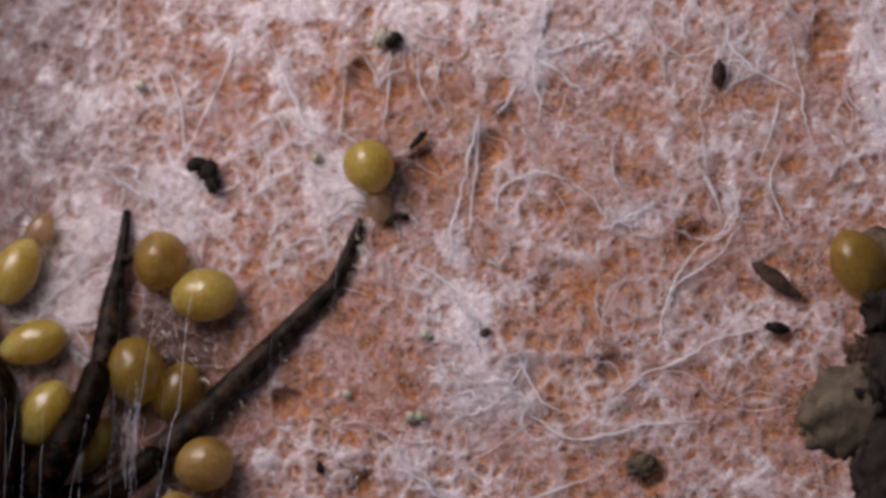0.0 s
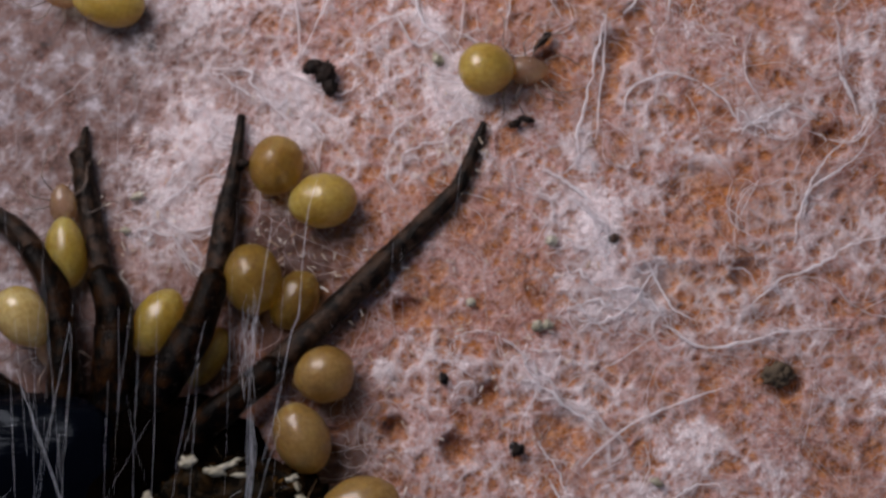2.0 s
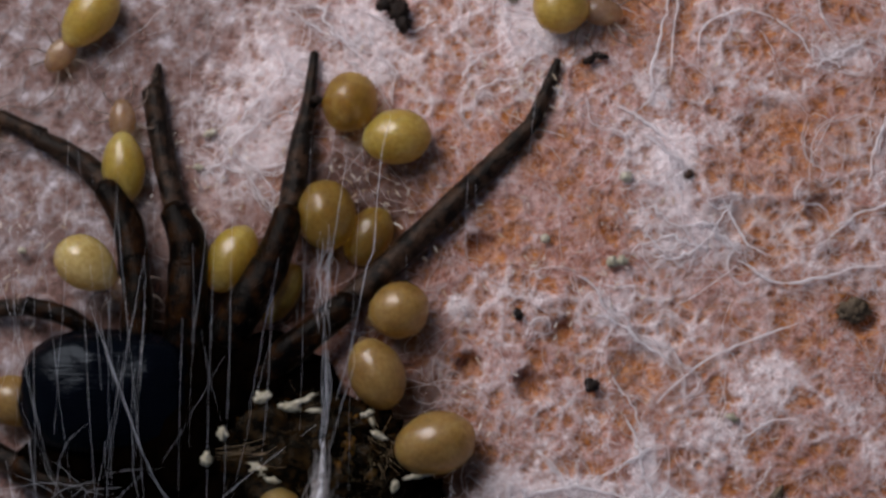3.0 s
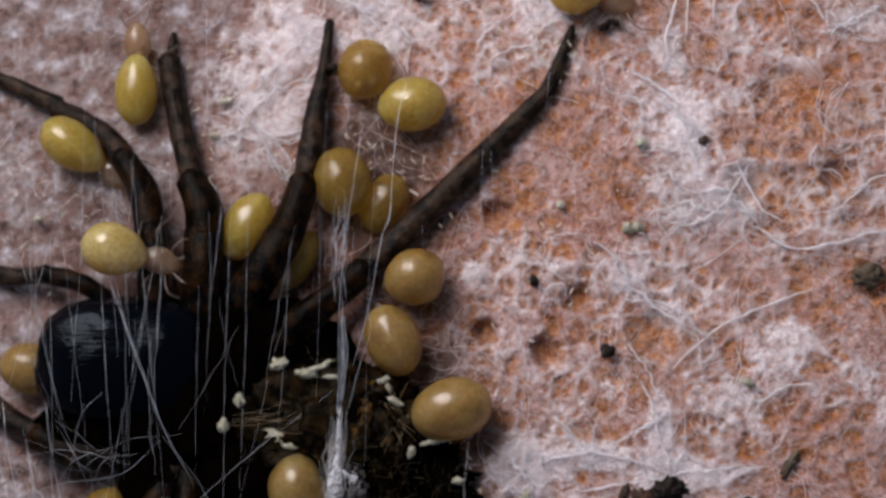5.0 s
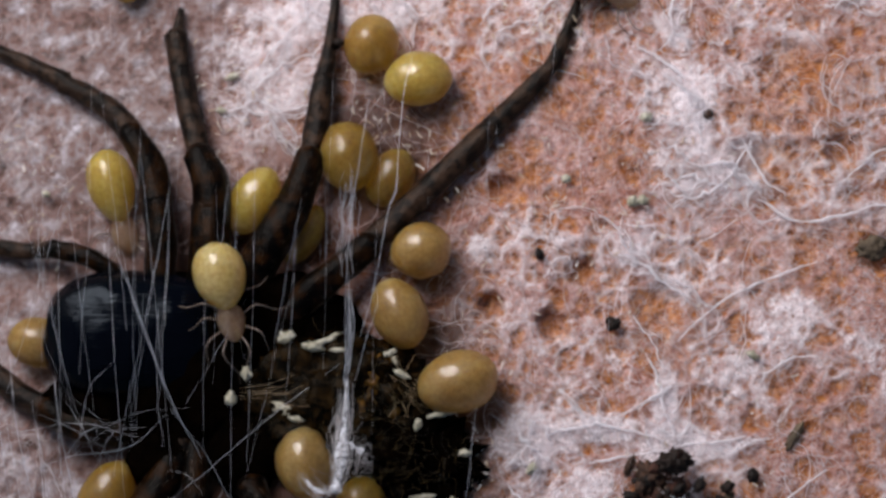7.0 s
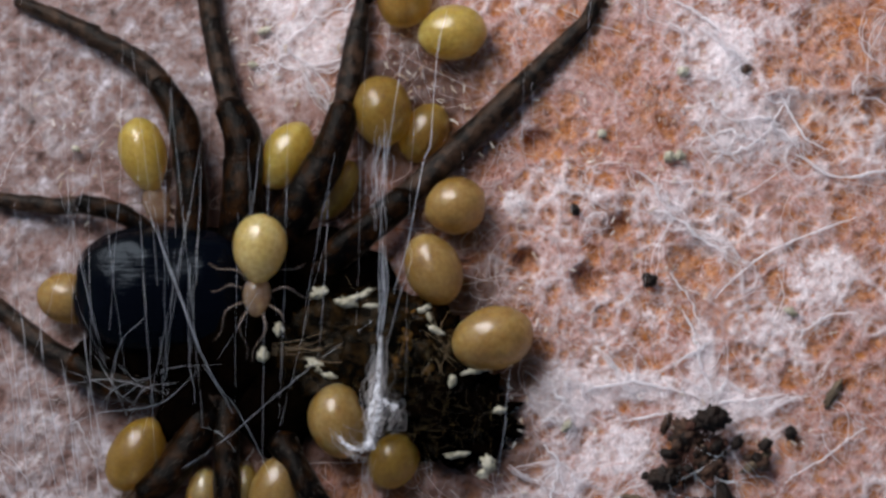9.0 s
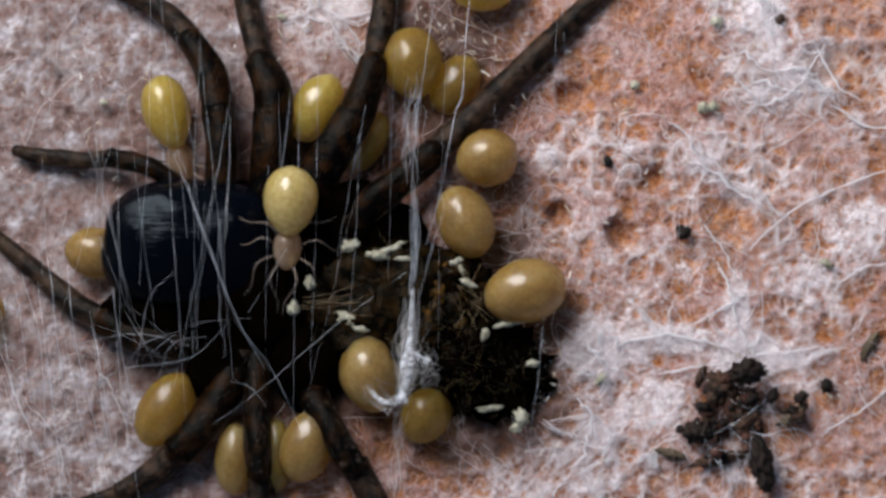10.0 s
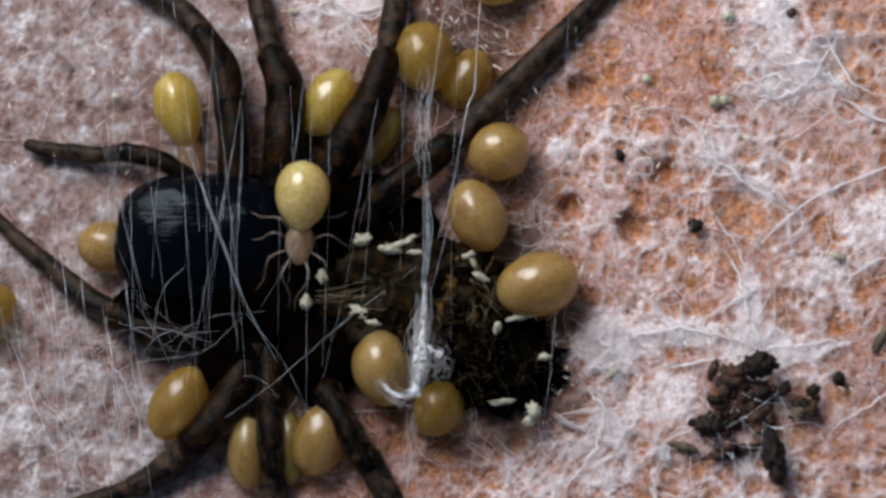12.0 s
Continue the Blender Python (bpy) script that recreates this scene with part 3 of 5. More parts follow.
def tube(name, points, radii, mat, k=14, sides=12, lumps=0.0, seed=0, flat=1.0):
    """A limb through points with round ends."""
    path = spline(points, k)
    r = spline([(v,) for v in radii], k)[:, 0]
    t = np.gradient(path, axis=0)
    t /= np.linalg.norm(t, axis=1, keepdims=True)
    path = np.vstack([path[0] - t[0] * r[0] * 0.5, path, path[-1] + t[-1] * r[-1] * 0.5])
    t = np.vstack([t[0], t, t[-1]])
    r = np.concatenate([[r[0] * 0.5], r, [r[-1] * 0.5]])
    side = np.cross(t, [0, 0, 1.0])
    side /= np.linalg.norm(side, axis=1, keepdims=True) + 1e-12
    up = np.cross(side, t)
    rng = np.random.default_rng(seed)
    a = np.arange(sides) * 2 * np.pi / sides
    s = np.concatenate([[0], np.cumsum(np.linalg.norm(np.diff(path, axis=0), axis=1))]) / (r.max() + 1e-12)
    uneven = np.array([[noise.noise(Vector((1.3 * math.cos(q) + seed, 1.3 * math.sin(q), 0.55 * d))) + 0.7 * noise.noise(Vector((3.5 * math.cos(q), 3.5 * math.sin(q) + seed, 0.5 * d)))
                        for q in a] for d in s]) if lumps else 0.0
    ends = 1 + lumps * np.abs(np.linspace(-1, 1, len(r))) ** 6
    rr = r[:, None] * ends[:, None] * (1 + 3.0 * lumps * uneven)
    verts = path[:, None] + side[:, None] * (np.cos(a) * rr)[..., None] + up[:, None] * (np.sin(a) * rr * flat)[..., None]
    n = len(path)
    verts = np.vstack([verts.reshape(-1, 3), path[0] - t[0] * r[0] * 0.3, path[-1] + t[-1] * r[-1] * 0.3])
    faces = [tuple(f) for f in sheet(n, sides, True)]
    for j in range(sides):
        faces.append((n * sides, j, (j + 1) % sides))
        faces.append((n * sides + 1, (n - 1) * sides + (j + 1) % sides, (n - 1) * sides + j))
    m = bpy.data.meshes.new(name)
    m.from_pydata([tuple(v) for v in verts], [], faces)
    m.polygons.foreach_set("use_smooth", [True] * len(m.polygons))
    m.materials.append(mat)
    return m


def blob(name, centre, half, mat, turn=0.0, lumps=0.0, grain=3.0, seed=0, rings=18, sides=24, egg=0.0, tilt=0.0, box=1.0):
    """An egg or lump: half sizes along its own axes; egg narrows the +x end; lumps makes it uneven."""
    verts = []
    off = Vector((seed * 3.1, seed * 1.7, seed * 0.9))
    m = pose(*centre, 0, tilt, turn)
    for i in range(rings + 1):
        th = math.pi * i / rings
        for j in range(sides):
            ph = 2 * math.pi * j / sides
            d = Vector((math.cos(th), math.sin(th) * math.cos(ph), math.sin(th) * math.sin(ph)))
            d = Vector([math.copysign(abs(v) ** box, v) for v in d])
            s = 1.0
            if lumps:
                s += lumps * (noise.noise(d * grain + off) + 0.5 * noise.noise(d * grain * 2.3 + off))
            w = 1 - egg * (0.5 + 0.5 * d.x) ** 1.5
            verts.append(m @ Vector((d.x * half[0] * s, d.y * half[1] * s * w, d.z * half[2] * s * w)))
    me = bpy.data.meshes.new(name)
    me.from_pydata([tuple(v) for v in verts], [], [tuple(f) for f in sheet(rings + 1, sides, True)])
    bm = bmesh.new()
    bm.from_mesh(me)
    bmesh.ops.remove_doubles(bm, verts=bm.verts, dist=1e-8)
    bm.to_mesh(me)
    bm.free()
    me.polygons.foreach_set("use_smooth", [True] * len(me.polygons))
    me.materials.append(mat)
    return me


# ---- the dead spider ----
def leg(spider, spans, seed=0, sub="leg", mat=LEG, hairs=320):
    """A leg in segments. spans: (segment name, points (x, y, h), half widths)."""
    first = spans[0][1][0]
    base = new(sub)
    base.empty_display_size = 0.0003
    base.parent = spider
    base.matrix_basis = spider.matrix_basis.inverted() @ Matrix.Translation(at(*first))
    rng = np.random.default_rng(seed + 200)
    paths = []
    for i, (name, pts, widths) in enumerate(spans):
        places = [at(*p) for p in pts]
        part(name, tube(name, places, [(0.9 if name in ("femur", "patella") else 0.84) * w * U for w in widths], LEG_RED if name in ("femur", "patella") else mat, 24, 18, 0.048, seed * 5 + i, 0.9), base)
        p, w = spline(places, 40), spline([(v * U,) for v in widths], 40)[:, 0]
        for _ in range(hairs // len(spans)):
            s = rng.integers(1, 39)
            t = p[s + 1 if s < 39 else s] - p[s - 1]
            t /= np.linalg.norm(t)
            side = np.cross(t, [0, 0, 1.0])
            a = rng.uniform(-0.3, np.pi + 0.3)
            out = side * np.cos(a) + np.array([0, 0, 1.0]) * np.sin(a)
            root = p[s] + out * w[s] * 0.9
            ln = rng.uniform(0.00005, 0.00015)
            paths.append([root, root + (out * 0.5 + t * 0.5) * ln * 0.5, root + (out * 0.6 + t) * ln * 0.75])
    r = np.tile(np.array([0.0000034, 0.0000026, 0.0000008]), (len(paths), 1))
    part("leg_hair", tubes("leg_hair", np.array(paths), r, HAIR), base)
    return base


def build_spider():
    spider = thing("spider", at(500, 520, 0), "dead dark brown spider with glossy black front and shrivelled abdomen", "spider")
    # front body
    part("carapace", blob("carapace", at(366, 426, 42), (0.00162, 0.00114, 0.00088), BLACK, 0, 0.05, 2.0, 3, 48, 68, 0.0, 0, 0.74), spider, "glossy black rounded carapace")
    part("thorax", blob("thorax", at(480, 530, 30), (0.0014, 0.0014, 0.00058), SOOT, 10, 0.22, 3.0, 5, 30, 40), spider, "black dull middle of the body")
    # Lower part of the carapace, added to blacken the gap beside the leg.
    part("lower_carapace", blob("lower_carapace", at(330, 560, 22), (0.0013, 0.0006, 0.0005), SOOT, -12, 0.1, 2, 18, 24, 32), spider)
    part("coxa", blob("coxa", at(640, 352, 40), (0.00062, 0.00042, 0.00045), SOOT, 20, 0.06, 2, 8), spider)
    part("coxa", blob("coxa", at(560, 640, 30), (0.0006, 0.0008, 0.00045), SOOT, 20, 0.1, 2, 9), spider)
    part("coxa", blob("coxa", at(420, 640, 30), (0.0007, 0.0006, 0.00045), SOOT, 30, 0.1, 2, 10), spider)
    part("coxa", blob("coxa", at(440, 350, 40), (0.0008, 0.0004, 0.0004), SOOT, 0, 0.1, 2, 11), spider)
    part("coxa", blob("coxa", at(560, 360, 35), (0.0006, 0.0007, 0.00045), SOOT, 60, 0.1, 2, 12), spider)
    # Extra black masses added to keep the gaps between the leg bases dark.
    part("coxa", blob("coxa", at(560, 430, 34), (0.0011, 0.00095, 0.0005), SOOT, 15, 0.12, 2, 13, 24, 32), spider)
    part("coxa", blob("coxa", at(640, 400, 30), (0.0008, 0.0006, 0.00042), SOOT, 30, 0.12, 2, 15, 24, 32), spider)
    part("coxa", blob("coxa", at(600, 610, 28), (0.00075, 0.0007, 0.00042), SOOT, 0, 0.12, 2, 16, 24, 32), spider)
    part("coxa", blob("coxa", at(500, 370, 36), (0.0012, 0.0005, 0.00045), SOOT, 0, 0.1, 2, 17, 24, 32), spider)
    part("coxa", blob("coxa", at(548, 345, 24), (0.0007, 0.0006, 0.00042), SOOT, 0, 0.12, 2, 19, 24, 32), spider)
    part("coxa", blob("coxa", at(705, 405, 24), (0.0007, 0.0006, 0.00036), SOOT, 20, 0.12, 2, 20, 24, 32), spider)
    # abdomen
    part("abdomen", blob("abdomen", at(752, 560, 25), (0.00175, 0.0013, 0.0007), HUSK, -12, 0.34, 4.2, 4, 56, 72), spider, "shrivelled brown abdomen with dark folds")
    part("abdomen_lobe", blob("abdomen_lobe", at(868, 640, 22), (0.00116, 0.00078, 0.00058), SOOT, -10, 0.4, 4.0, 14, 40, 52), spider, "dark hairy rear of the abdomen")
    rng = np.random.default_rng(76)
    for n in range(58):
        a, r = rng.uniform(0, 2 * np.pi), np.sqrt(rng.random())
        x, y = 748 + 122 * r * np.cos(a), 532 + 74 * r * np.sin(a)
        h, size = 84 - 26 * r * r + rng.uniform(-8, 5), rng.uniform(9, 22)
        part("fold", blob("fold", at(x, y, h), (size * rng.uniform(1.0, 1.9) * U, size * 0.75 * U, size * 0.7 * U), (AMBER_WET, HUSK, AMBER_WET, SOOT)[n % 4], rng.uniform(0, 180), 0.6, 2.6, n, 12, 16), spider, "wrinkled wet fold of the abdomen")
    rng = np.random.default_rng(77)
    paths = []
    for _ in range(130):
        a, r = rng.uniform(0, 2 * np.pi), np.sqrt(rng.random())
        gx, gy = 868 + 112 * r * np.cos(a), 645 + 80 * r * np.sin(a)
        h = 95 - 70 * r * r + rng.uniform(-10, 10)
        w = rng.uniform(0, 2 * np.pi)
        ln = rng.uniform(20, 60)
        paths.append([at(gx, gy, h), at(gx + ln * 0.6 * np.cos(w), gy + ln * 0.6 * np.sin(w), h + rng.uniform(4, 16)), at(gx + ln * np.cos(w + 0.4), gy + ln * np.sin(w + 0.4), h + rng.uniform(-4, 12))])
    paths = np.array([[tuple(p) for p in q] for q in paths])
    part("abdomen_hair", tubes("abdomen_hair", paths, np.tile(np.array([2.0e-6, 1.6e-6, 8e-7]), (len(paths), 1)), GOLD_HAIR), spider, "tuft of black and brown hairs")
    paths = []
    for _ in range(90):
        gx, gy, h = rng.normal(755, 62), rng.normal(532, 40), rng.uniform(84, 100)
        w, ln, bend = rng.uniform(0, 2 * np.pi), rng.uniform(15, 50), rng.normal(0, 0.9)
        paths.append([at(gx, gy, h), at(gx + ln * 0.5 * np.cos(w), gy + ln * 0.5 * np.sin(w), h + 6), at(gx + ln * np.cos(w + bend), gy + ln * np.sin(w + bend), h - 8)])
    paths = np.array([[tuple(p) for p in q] for q in paths])
    part("abdomen_hair", tubes("abdomen_hair", paths, np.tile(np.array([2.8e-6, 2.4e-6, 1e-6]), (len(paths), 1)), GOLD_HAIR), spider, "scattered gold and brown hairs")
    paths = []
    for _ in range(14):
        gx, gy, h = 575 + rng.uniform(-20, 60), 525 + rng.uniform(-14, 18), 75 + rng.uniform(0, 30)
        ln, b = rng.uniform(40, 110), rng.uniform(-0.3, 0.15)
        paths.append([at(gx, gy, h), at(gx + ln * 0.5, gy + ln * 0.5 * b, h + 10), at(gx + ln, gy + ln * b - 8, h + 4)])
    for _ in range(18):
        gx, gy, h = 860 + rng.uniform(-30, 30), 500 + rng.uniform(-50, 60), 70 + rng.uniform(0, 20)
        ln, b = rng.uniform(25, 60), rng.uniform(0.5, 2.2)
        paths.append([at(gx, gy, h), at(gx + ln * 0.5 * np.cos(b), gy + ln * 0.5 * np.sin(b), h + 8), at(gx + ln * np.cos(b), gy + ln * np.sin(b), h)])
    paths = np.array([[tuple(p) for p in q] for q in paths])
    part("abdomen_hair", tubes("abdomen_hair", paths, np.tile(np.array([3.2e-6, 2.8e-6, 1.2e-6]), (len(paths), 1)), STRAW), spider, "straw-coloured bristles")
    # legs
    leg(spider, [("femur", [(640, 384, 50), (708, 328, 68), (793, 256, 55)], (33, 32, 29)),
                 ("tibia", [(788, 261, 34), (906, 151, 27), (1011, 48, 22)], (27, 28, 24)),
                 ("metatarsus", [(1009, 50, 22), (1070, -12, 19), (1122, -68, 16)], (24, 21, 17)),
                 ("tarsus", [(1120, -66, 16), (1149, -133, 12), (1164, -178, 12)], (18, 14, 7))], seed=1)
    leg(spider, [("femur", [(575, 320, 60), (612, 255, 80), (650, 195, 80)], (40, 38, 36)),
                 ("patella", [(648, 200, 80), (668, 150, 80), (684, 98, 75)], (34, 34, 30)),
                 ("tibia", [(683, 105, 46), (698, 25, 37), (708, -40, 31)], (26, 27, 24)),
                 ("metatarsus", [(707, -35, 31), (717, -95, 25), (727, -185, 16)], (22, 15, 9))], seed=2)
    leg(spider, [("femur", [(500, 330, 60), (502, 250, 80), (505, 190, 80)], (42, 42, 38)),
                 ("patella", [(506, 195, 80), (500, 140, 80), (478, 95, 75)], (36, 37, 29)),
                 ("tibia", [(482, 100, 46), (460, 10, 37), (445, -60, 28)], (26, 25, 22)),
                 ("metatarsus", [(446, -55, 28), (438, -115, 22)], (23, 24)),
                 ("tarsus", [(440, -112, 19), (447, -160, 12)], (13, 7))], seed=3)
    leg(spider, [("femur", [(412, 340, 60), (414, 260, 75), (408, 180, 75)], (31, 31, 31)),
                 ("patella", [(409, 185, 75), (390, 112, 70), (355, 56, 65)], (31, 30, 26)),
                 ("tibia", [(360, 60, 40), (308, 10, 34), (235, -28, 28)], (26, 24, 21)),
                 ("metatarsus", [(240, -30, 28), (170, -62, 19), (100, -90, 12)], (20, 18, 14))], seed=4)
    leg(spider, [("femur", [(335, 315, 50), (285, 285, 60), (215, 268, 55)], (16, 19, 19)),
                 ("tibia", [(220, 269, 34), (170, 274, 30), (125, 268, 26)], (18, 19, 18)),
                 ("tarsus", [(130, 269, 26), (85, 266, 22), (48, 256, 17)], (18, 18, 12))], seed=5, sub="pedipalp", mat=LEG, hairs=90)
    leg(spider, [("femur", [(345, 600, 45), (280, 590, 50), (205, 558, 45)], (30, 31, 28)),
                 ("tibia", [(210, 560, 28), (150, 525, 25), (95, 478, 20)], (27, 26, 22)),
                 ("metatarsus", [(98, 480, 20), (50, 440, 16), (-10, 385, 12)], (21, 18, 14))], seed=6, hairs=90)
    leg(spider, [("femur", [(462, 610, 40), (395, 722, 62), (335, 790, 60)], (31, 34, 32)),
                 ("tibia", [(338, 788, 37), (290, 830, 31), (235, 862, 25)], (29, 28, 24)),
                 ("metatarsus", [(240, 860, 25), (170, 885, 19), (80, 905, 12)], (20, 19, 13))], seed=7)
    leg(spider, [("femur", [(475, 600, 40), (478, 740, 62), (482, 830, 60)], (24, 26, 24)),
                 ("tibia", [(482, 825, 37), (488, 920, 28), (490, 1010, 19)], (27, 26, 18))], seed=8)
    leg(spider, [("femur", [(575, 690, 60), (612, 755, 70), (650, 815, 60)], (30, 27, 25)),
                 ("tibia", [(648, 810, 37), (690, 880, 28), (735, 960, 19)], (29, 27, 18))], seed=9)
    return spider


build_spider()


# ---- spiderlings ----
def spiderling(place, heading, half, mat=BODY, label="waxy yellow spiderling with pale legs", legs=True, seed=0):
    """place: the middle of the abdomen (x, y, h of its underside); half: half length and width."""
    hl, hw = half[0] * U, half[1] * U
    p = at(place[0], place[1], place[2])
    ob = thing("spiderling", p, label, "spiderling", "spiderlings on the dead spider")
    tall = hw * 0.95
    part("abdomen", blob("abdomen", (0, 0, tall), (hl, hw, tall), mat, 0, 0.035, 1.6, seed, 30, 40, 0.2 if legs else 0.07)).parent = ob
    bulk = 1.0 if legs else 0.7
    hx = hl * 0.92 + 0.00028 if legs else hl * 0.7
    part("cephalothorax", blob("cephalothorax", (hx, 0, tall * (0.62 if legs else 0.25)), (0.00036 * bulk, 0.00027 * bulk, 0.0002 * bulk), HEAD, 0, 0.04, 2, seed + 1, 12, 16, 0.25), label="rosy translucent head").parent = ob
    if legs:
        rng = np.random.default_rng(900 + seed)
        for s in (-1, 1):
            for i, a in enumerate((28, 62, 105, 145)):
                a = radians(a + rng.uniform(-9, 9)) * s
                ln = (0.00105, 0.0009, 0.00075, 0.0009)[i] * rng.uniform(0.85, 1.1)
                bx, by = hx + 0.00022 * math.cos(a), 0.00022 * math.sin(a)
                bend = a - s * 0.45
                pts = [(bx, by, tall * 0.6), (bx + ln * 0.4 * math.cos(a), by + ln * 0.4 * math.sin(a), tall * 0.6 + 0.0002),
                       (bx + ln * 0.75 * math.cos(bend), by + ln * 0.75 * math.sin(bend), tall * 0.4), (bx + ln * math.cos(bend), by + ln * math.sin(bend), 0.00003)]
                part("leg", tube("leg", pts, (0.00002, 0.000016, 0.00001, 0.000006), PALE, 10, 6)).parent = ob
    ob.matrix_basis = Matrix.Translation(p) @ pose(0, 0, 0, 0, 0, heading)
    return ob


DULL, AMBER = "dull tan spiderling resting against the spider", "amber spiderling half hidden under silk"
spiderling((883, 270, 10), 200, (54, 51), BODY_DULL, DULL, False, seed=1)
spiderling((845, 382, 15), 115, (64, 50), BODY_DULL, DULL, False, seed=2)
spiderling((950, 503, 15), 195, (72, 56), BODY_DULL, DULL, False, seed=3)
spiderling((582, 183, 0), 240, (64, 44), BODY, legs=False, seed=4)
spiderling((752, 104, 0), 275, (62, 54), BODY_DEEP, AMBER, False, seed=5)
spiderling((826, 142, -25), 240, (56, 42), BODY_DEEP, AMBER, False, seed=6)
spiderling((876, -36, 5), 190, (60, 50), BODY, legs=False, seed=7)
spiderling((792, -96, 0), 250, (54, 50), BODY_DEEP, AMBER, False, seed=8)
spiderling((678, 650, 20), 280, (64, 54), BODY_DULL, DULL, False, seed=9)
spiderling((775, 722, 0), 240, (50, 44), BODY_DEEP, AMBER, False, seed=10)
spiderling((318, 712, 0), 60, (70, 46), BODY_DEEP, AMBER, False, seed=11)
spiderling((568, 775, 5), 70, (66, 46), BODY_DULL, DULL, False, seed=12)
spiderling((440, 800, 0), 90, (62, 36), BODY_DULL, DULL, False, seed=13)
spiderling((512, 795, 0), 90, (64, 30), BODY_DEEP, AMBER, False, seed=14)
spiderling((200, 438, 0), 350, (58, 46), BODY_DULL, DULL, False, seed=15)
spiderling((-20, 545, 0), 200, (56, 44), BODY_DEEP, AMBER, False, seed=16)
spiderling((2136, -150, 425), 300, (66, 48), BODY_DEEP, "amber spiderling on top of the tall soil clump", False, seed=18)
spiderling((672, 243, 0), 240, (58, 32), BODY_DEEP, AMBER, False, seed=17)
runner = spiderling((524, -73, 5), 60, (66, 46), BODY, "waxy yellow spiderling running over the silk", seed=20)
climber = spiderling((417, 61, 5), 100, (64, 42), BODY, "waxy yellow spiderling climbing beside a leg", seed=21)
wanderer = spiderling((537, 347, 110), 272, (60, 50), BODY_PALE, "waxy yellow spiderling feeding on the dead spider", seed=22)
watcher = spiderling((1176, -273, 5), 300, (50, 50), BODY, "waxy yellow spiderling beside the tip of a leg", seed=23)
creeper = spiderling((318, 195, 5), 285, (66, 45), BODY, "waxy yellow spiderling creeping beside a leg", seed=24)


# ---- silk strands on the felt ----
FLUFF = []


def strand(points, n=14, spread=10, thick=6, h=12, seed=0, label="white silk strand stretched over the felt"):
    """A drawn-out lock of silk on the felt: an uneven core, and fluff that is gathered for one mesh."""
    rng = np.random.default_rng(3000 + seed)
    k = 8 + 6 * len(points)
    path = spline([at(x, y, h) for x, y in points], k)
    path[:, 2] += np.maximum(field("soft", path[:, 0], path[:, 1]), -0.00004)
    t = np.gradient(path, axis=0)
    angles = np.arctan2(t[:, 1], t[:, 0])
    jitter = np.cumsum(rng.normal(0, 1, (k, 2)), axis=0)
    jitter -= np.linspace(0, 1, k)[:, None] * jitter[-1]
    path[:, :2] += jitter * 0.16 * spread * U
    ends = np.sin(np.linspace(0.12, np.pi - 0.12, k)) ** 0.6
    lumps = np.interp(np.arange(k), np.arange(0, k + 3, 3), rng.uniform(0.35, 1.25, len(np.arange(0, k + 3, 3))))
    m = tubes("silk_strand", path[None], (thick * 0.4 * U * ends * lumps)[None], CORE, 6)
    length = np.linalg.norm(np.diff(path, axis=0), axis=1).sum()
    for _ in range(int(n * 1.6 * max(1.0, length / 0.0012))):
        i = rng.integers(0, k)
        a = angles[i] + rng.normal(0, 0.5) + (np.pi if rng.random() < 0.5 else 0)
        off = rng.normal(0, spread * 0.55 * U, 2)
        FLUFF.append((path[i, 0] + off[0], path[i, 1] + off[1], a, rng.uniform(0.00012, 0.0006)))
    return tagged(new("silk_strand", m), label, "silk strand", "silk strands on the felt")


THICK = "thick fluffy white silk strand on the felt"
strand([(1843, -560), (1854, -509), (1898, -458), (1983, -418)], 16, 10, 7, seed=1)
for i, (x, y) in enumerate([(1413, -377), (1492, -363), (1581, -411), (1616, -525), (1498, -595), (1398, -562), (1379, -474)]):
    strand([(1479, -481), ((1479 + x) / 2 + 4, (-481 + y) / 2 - 4), (x, y)], 12, 10, 7, seed=2 + i, label="silk strand running out from a white knot")
strand([(1376, -376), (1372, -314), (1360, -263), (1338, -170), (1329, -97)], 26, 12, 8, seed=10, label=THICK)
strand([(1383, -387), (1378, -315), (1371, -242), (1365, -149)], 14, 8, 6, seed=11)
strand([(999, -472), (1030, -401), (1059, -340), (1108, -294)], 34, 20, 7, seed=12, label=THICK)
strand([(977, -513), (1010, -442), (1043, -370)], 16, 14, 6, seed=13)
strand([(1717, -228), (1676, -191), (1629, -165)], 30, 18, 7, seed=14, label=THICK)
strand([(1723, 29), (1738, -27), (1763, -74), (1820, -117), (1872, -179)], 22, 10, 8, seed=15)
strand([(1934, 9), (1855, 26), (1782, 69), (1688, 112), (1636, 154)], 26, 16, 6, seed=16)
strand([(1488, 177), (1552, 212), (1637, 200), (1710, 178), (1811, 180)], 18, 8, 8, seed=17)
strand([(1801, -281), (1818, -250), (1838, -201)], 20, 8, 9, seed=18, label=THICK)
strand([(798, -448), (821, -376), (831, -299)], 8, 5, 5, seed=19)
strand([(934, -543), (904, -429), (833, -294)], 10, 8, 5, seed=20)
strand([(1128, -454), (1123, -361), (1116, -320)], 8, 5, 5, seed=21)
strand([(1212, -497), (1208, -404), (1198, -342)], 8, 5, 5, seed=22)
strand([(1262, -498), (1269, -426), (1299, -370)], 10, 6, 6, seed=23)
strand([(1907, -293), (1929, -371), (1943, -413)], 12, 8, 6, seed=24)
strand([(1948, -330), (1936, -253), (1967, -176)], 12, 8, 6, seed=25)
strand([(670, -271), (749, -272), (792, -232), (836, -155)], 36, 20, 7, seed=26, label=THICK)
strand([(1219, -554), (1256, -529), (1326, -509)], 14, 10, 6, seed=27)
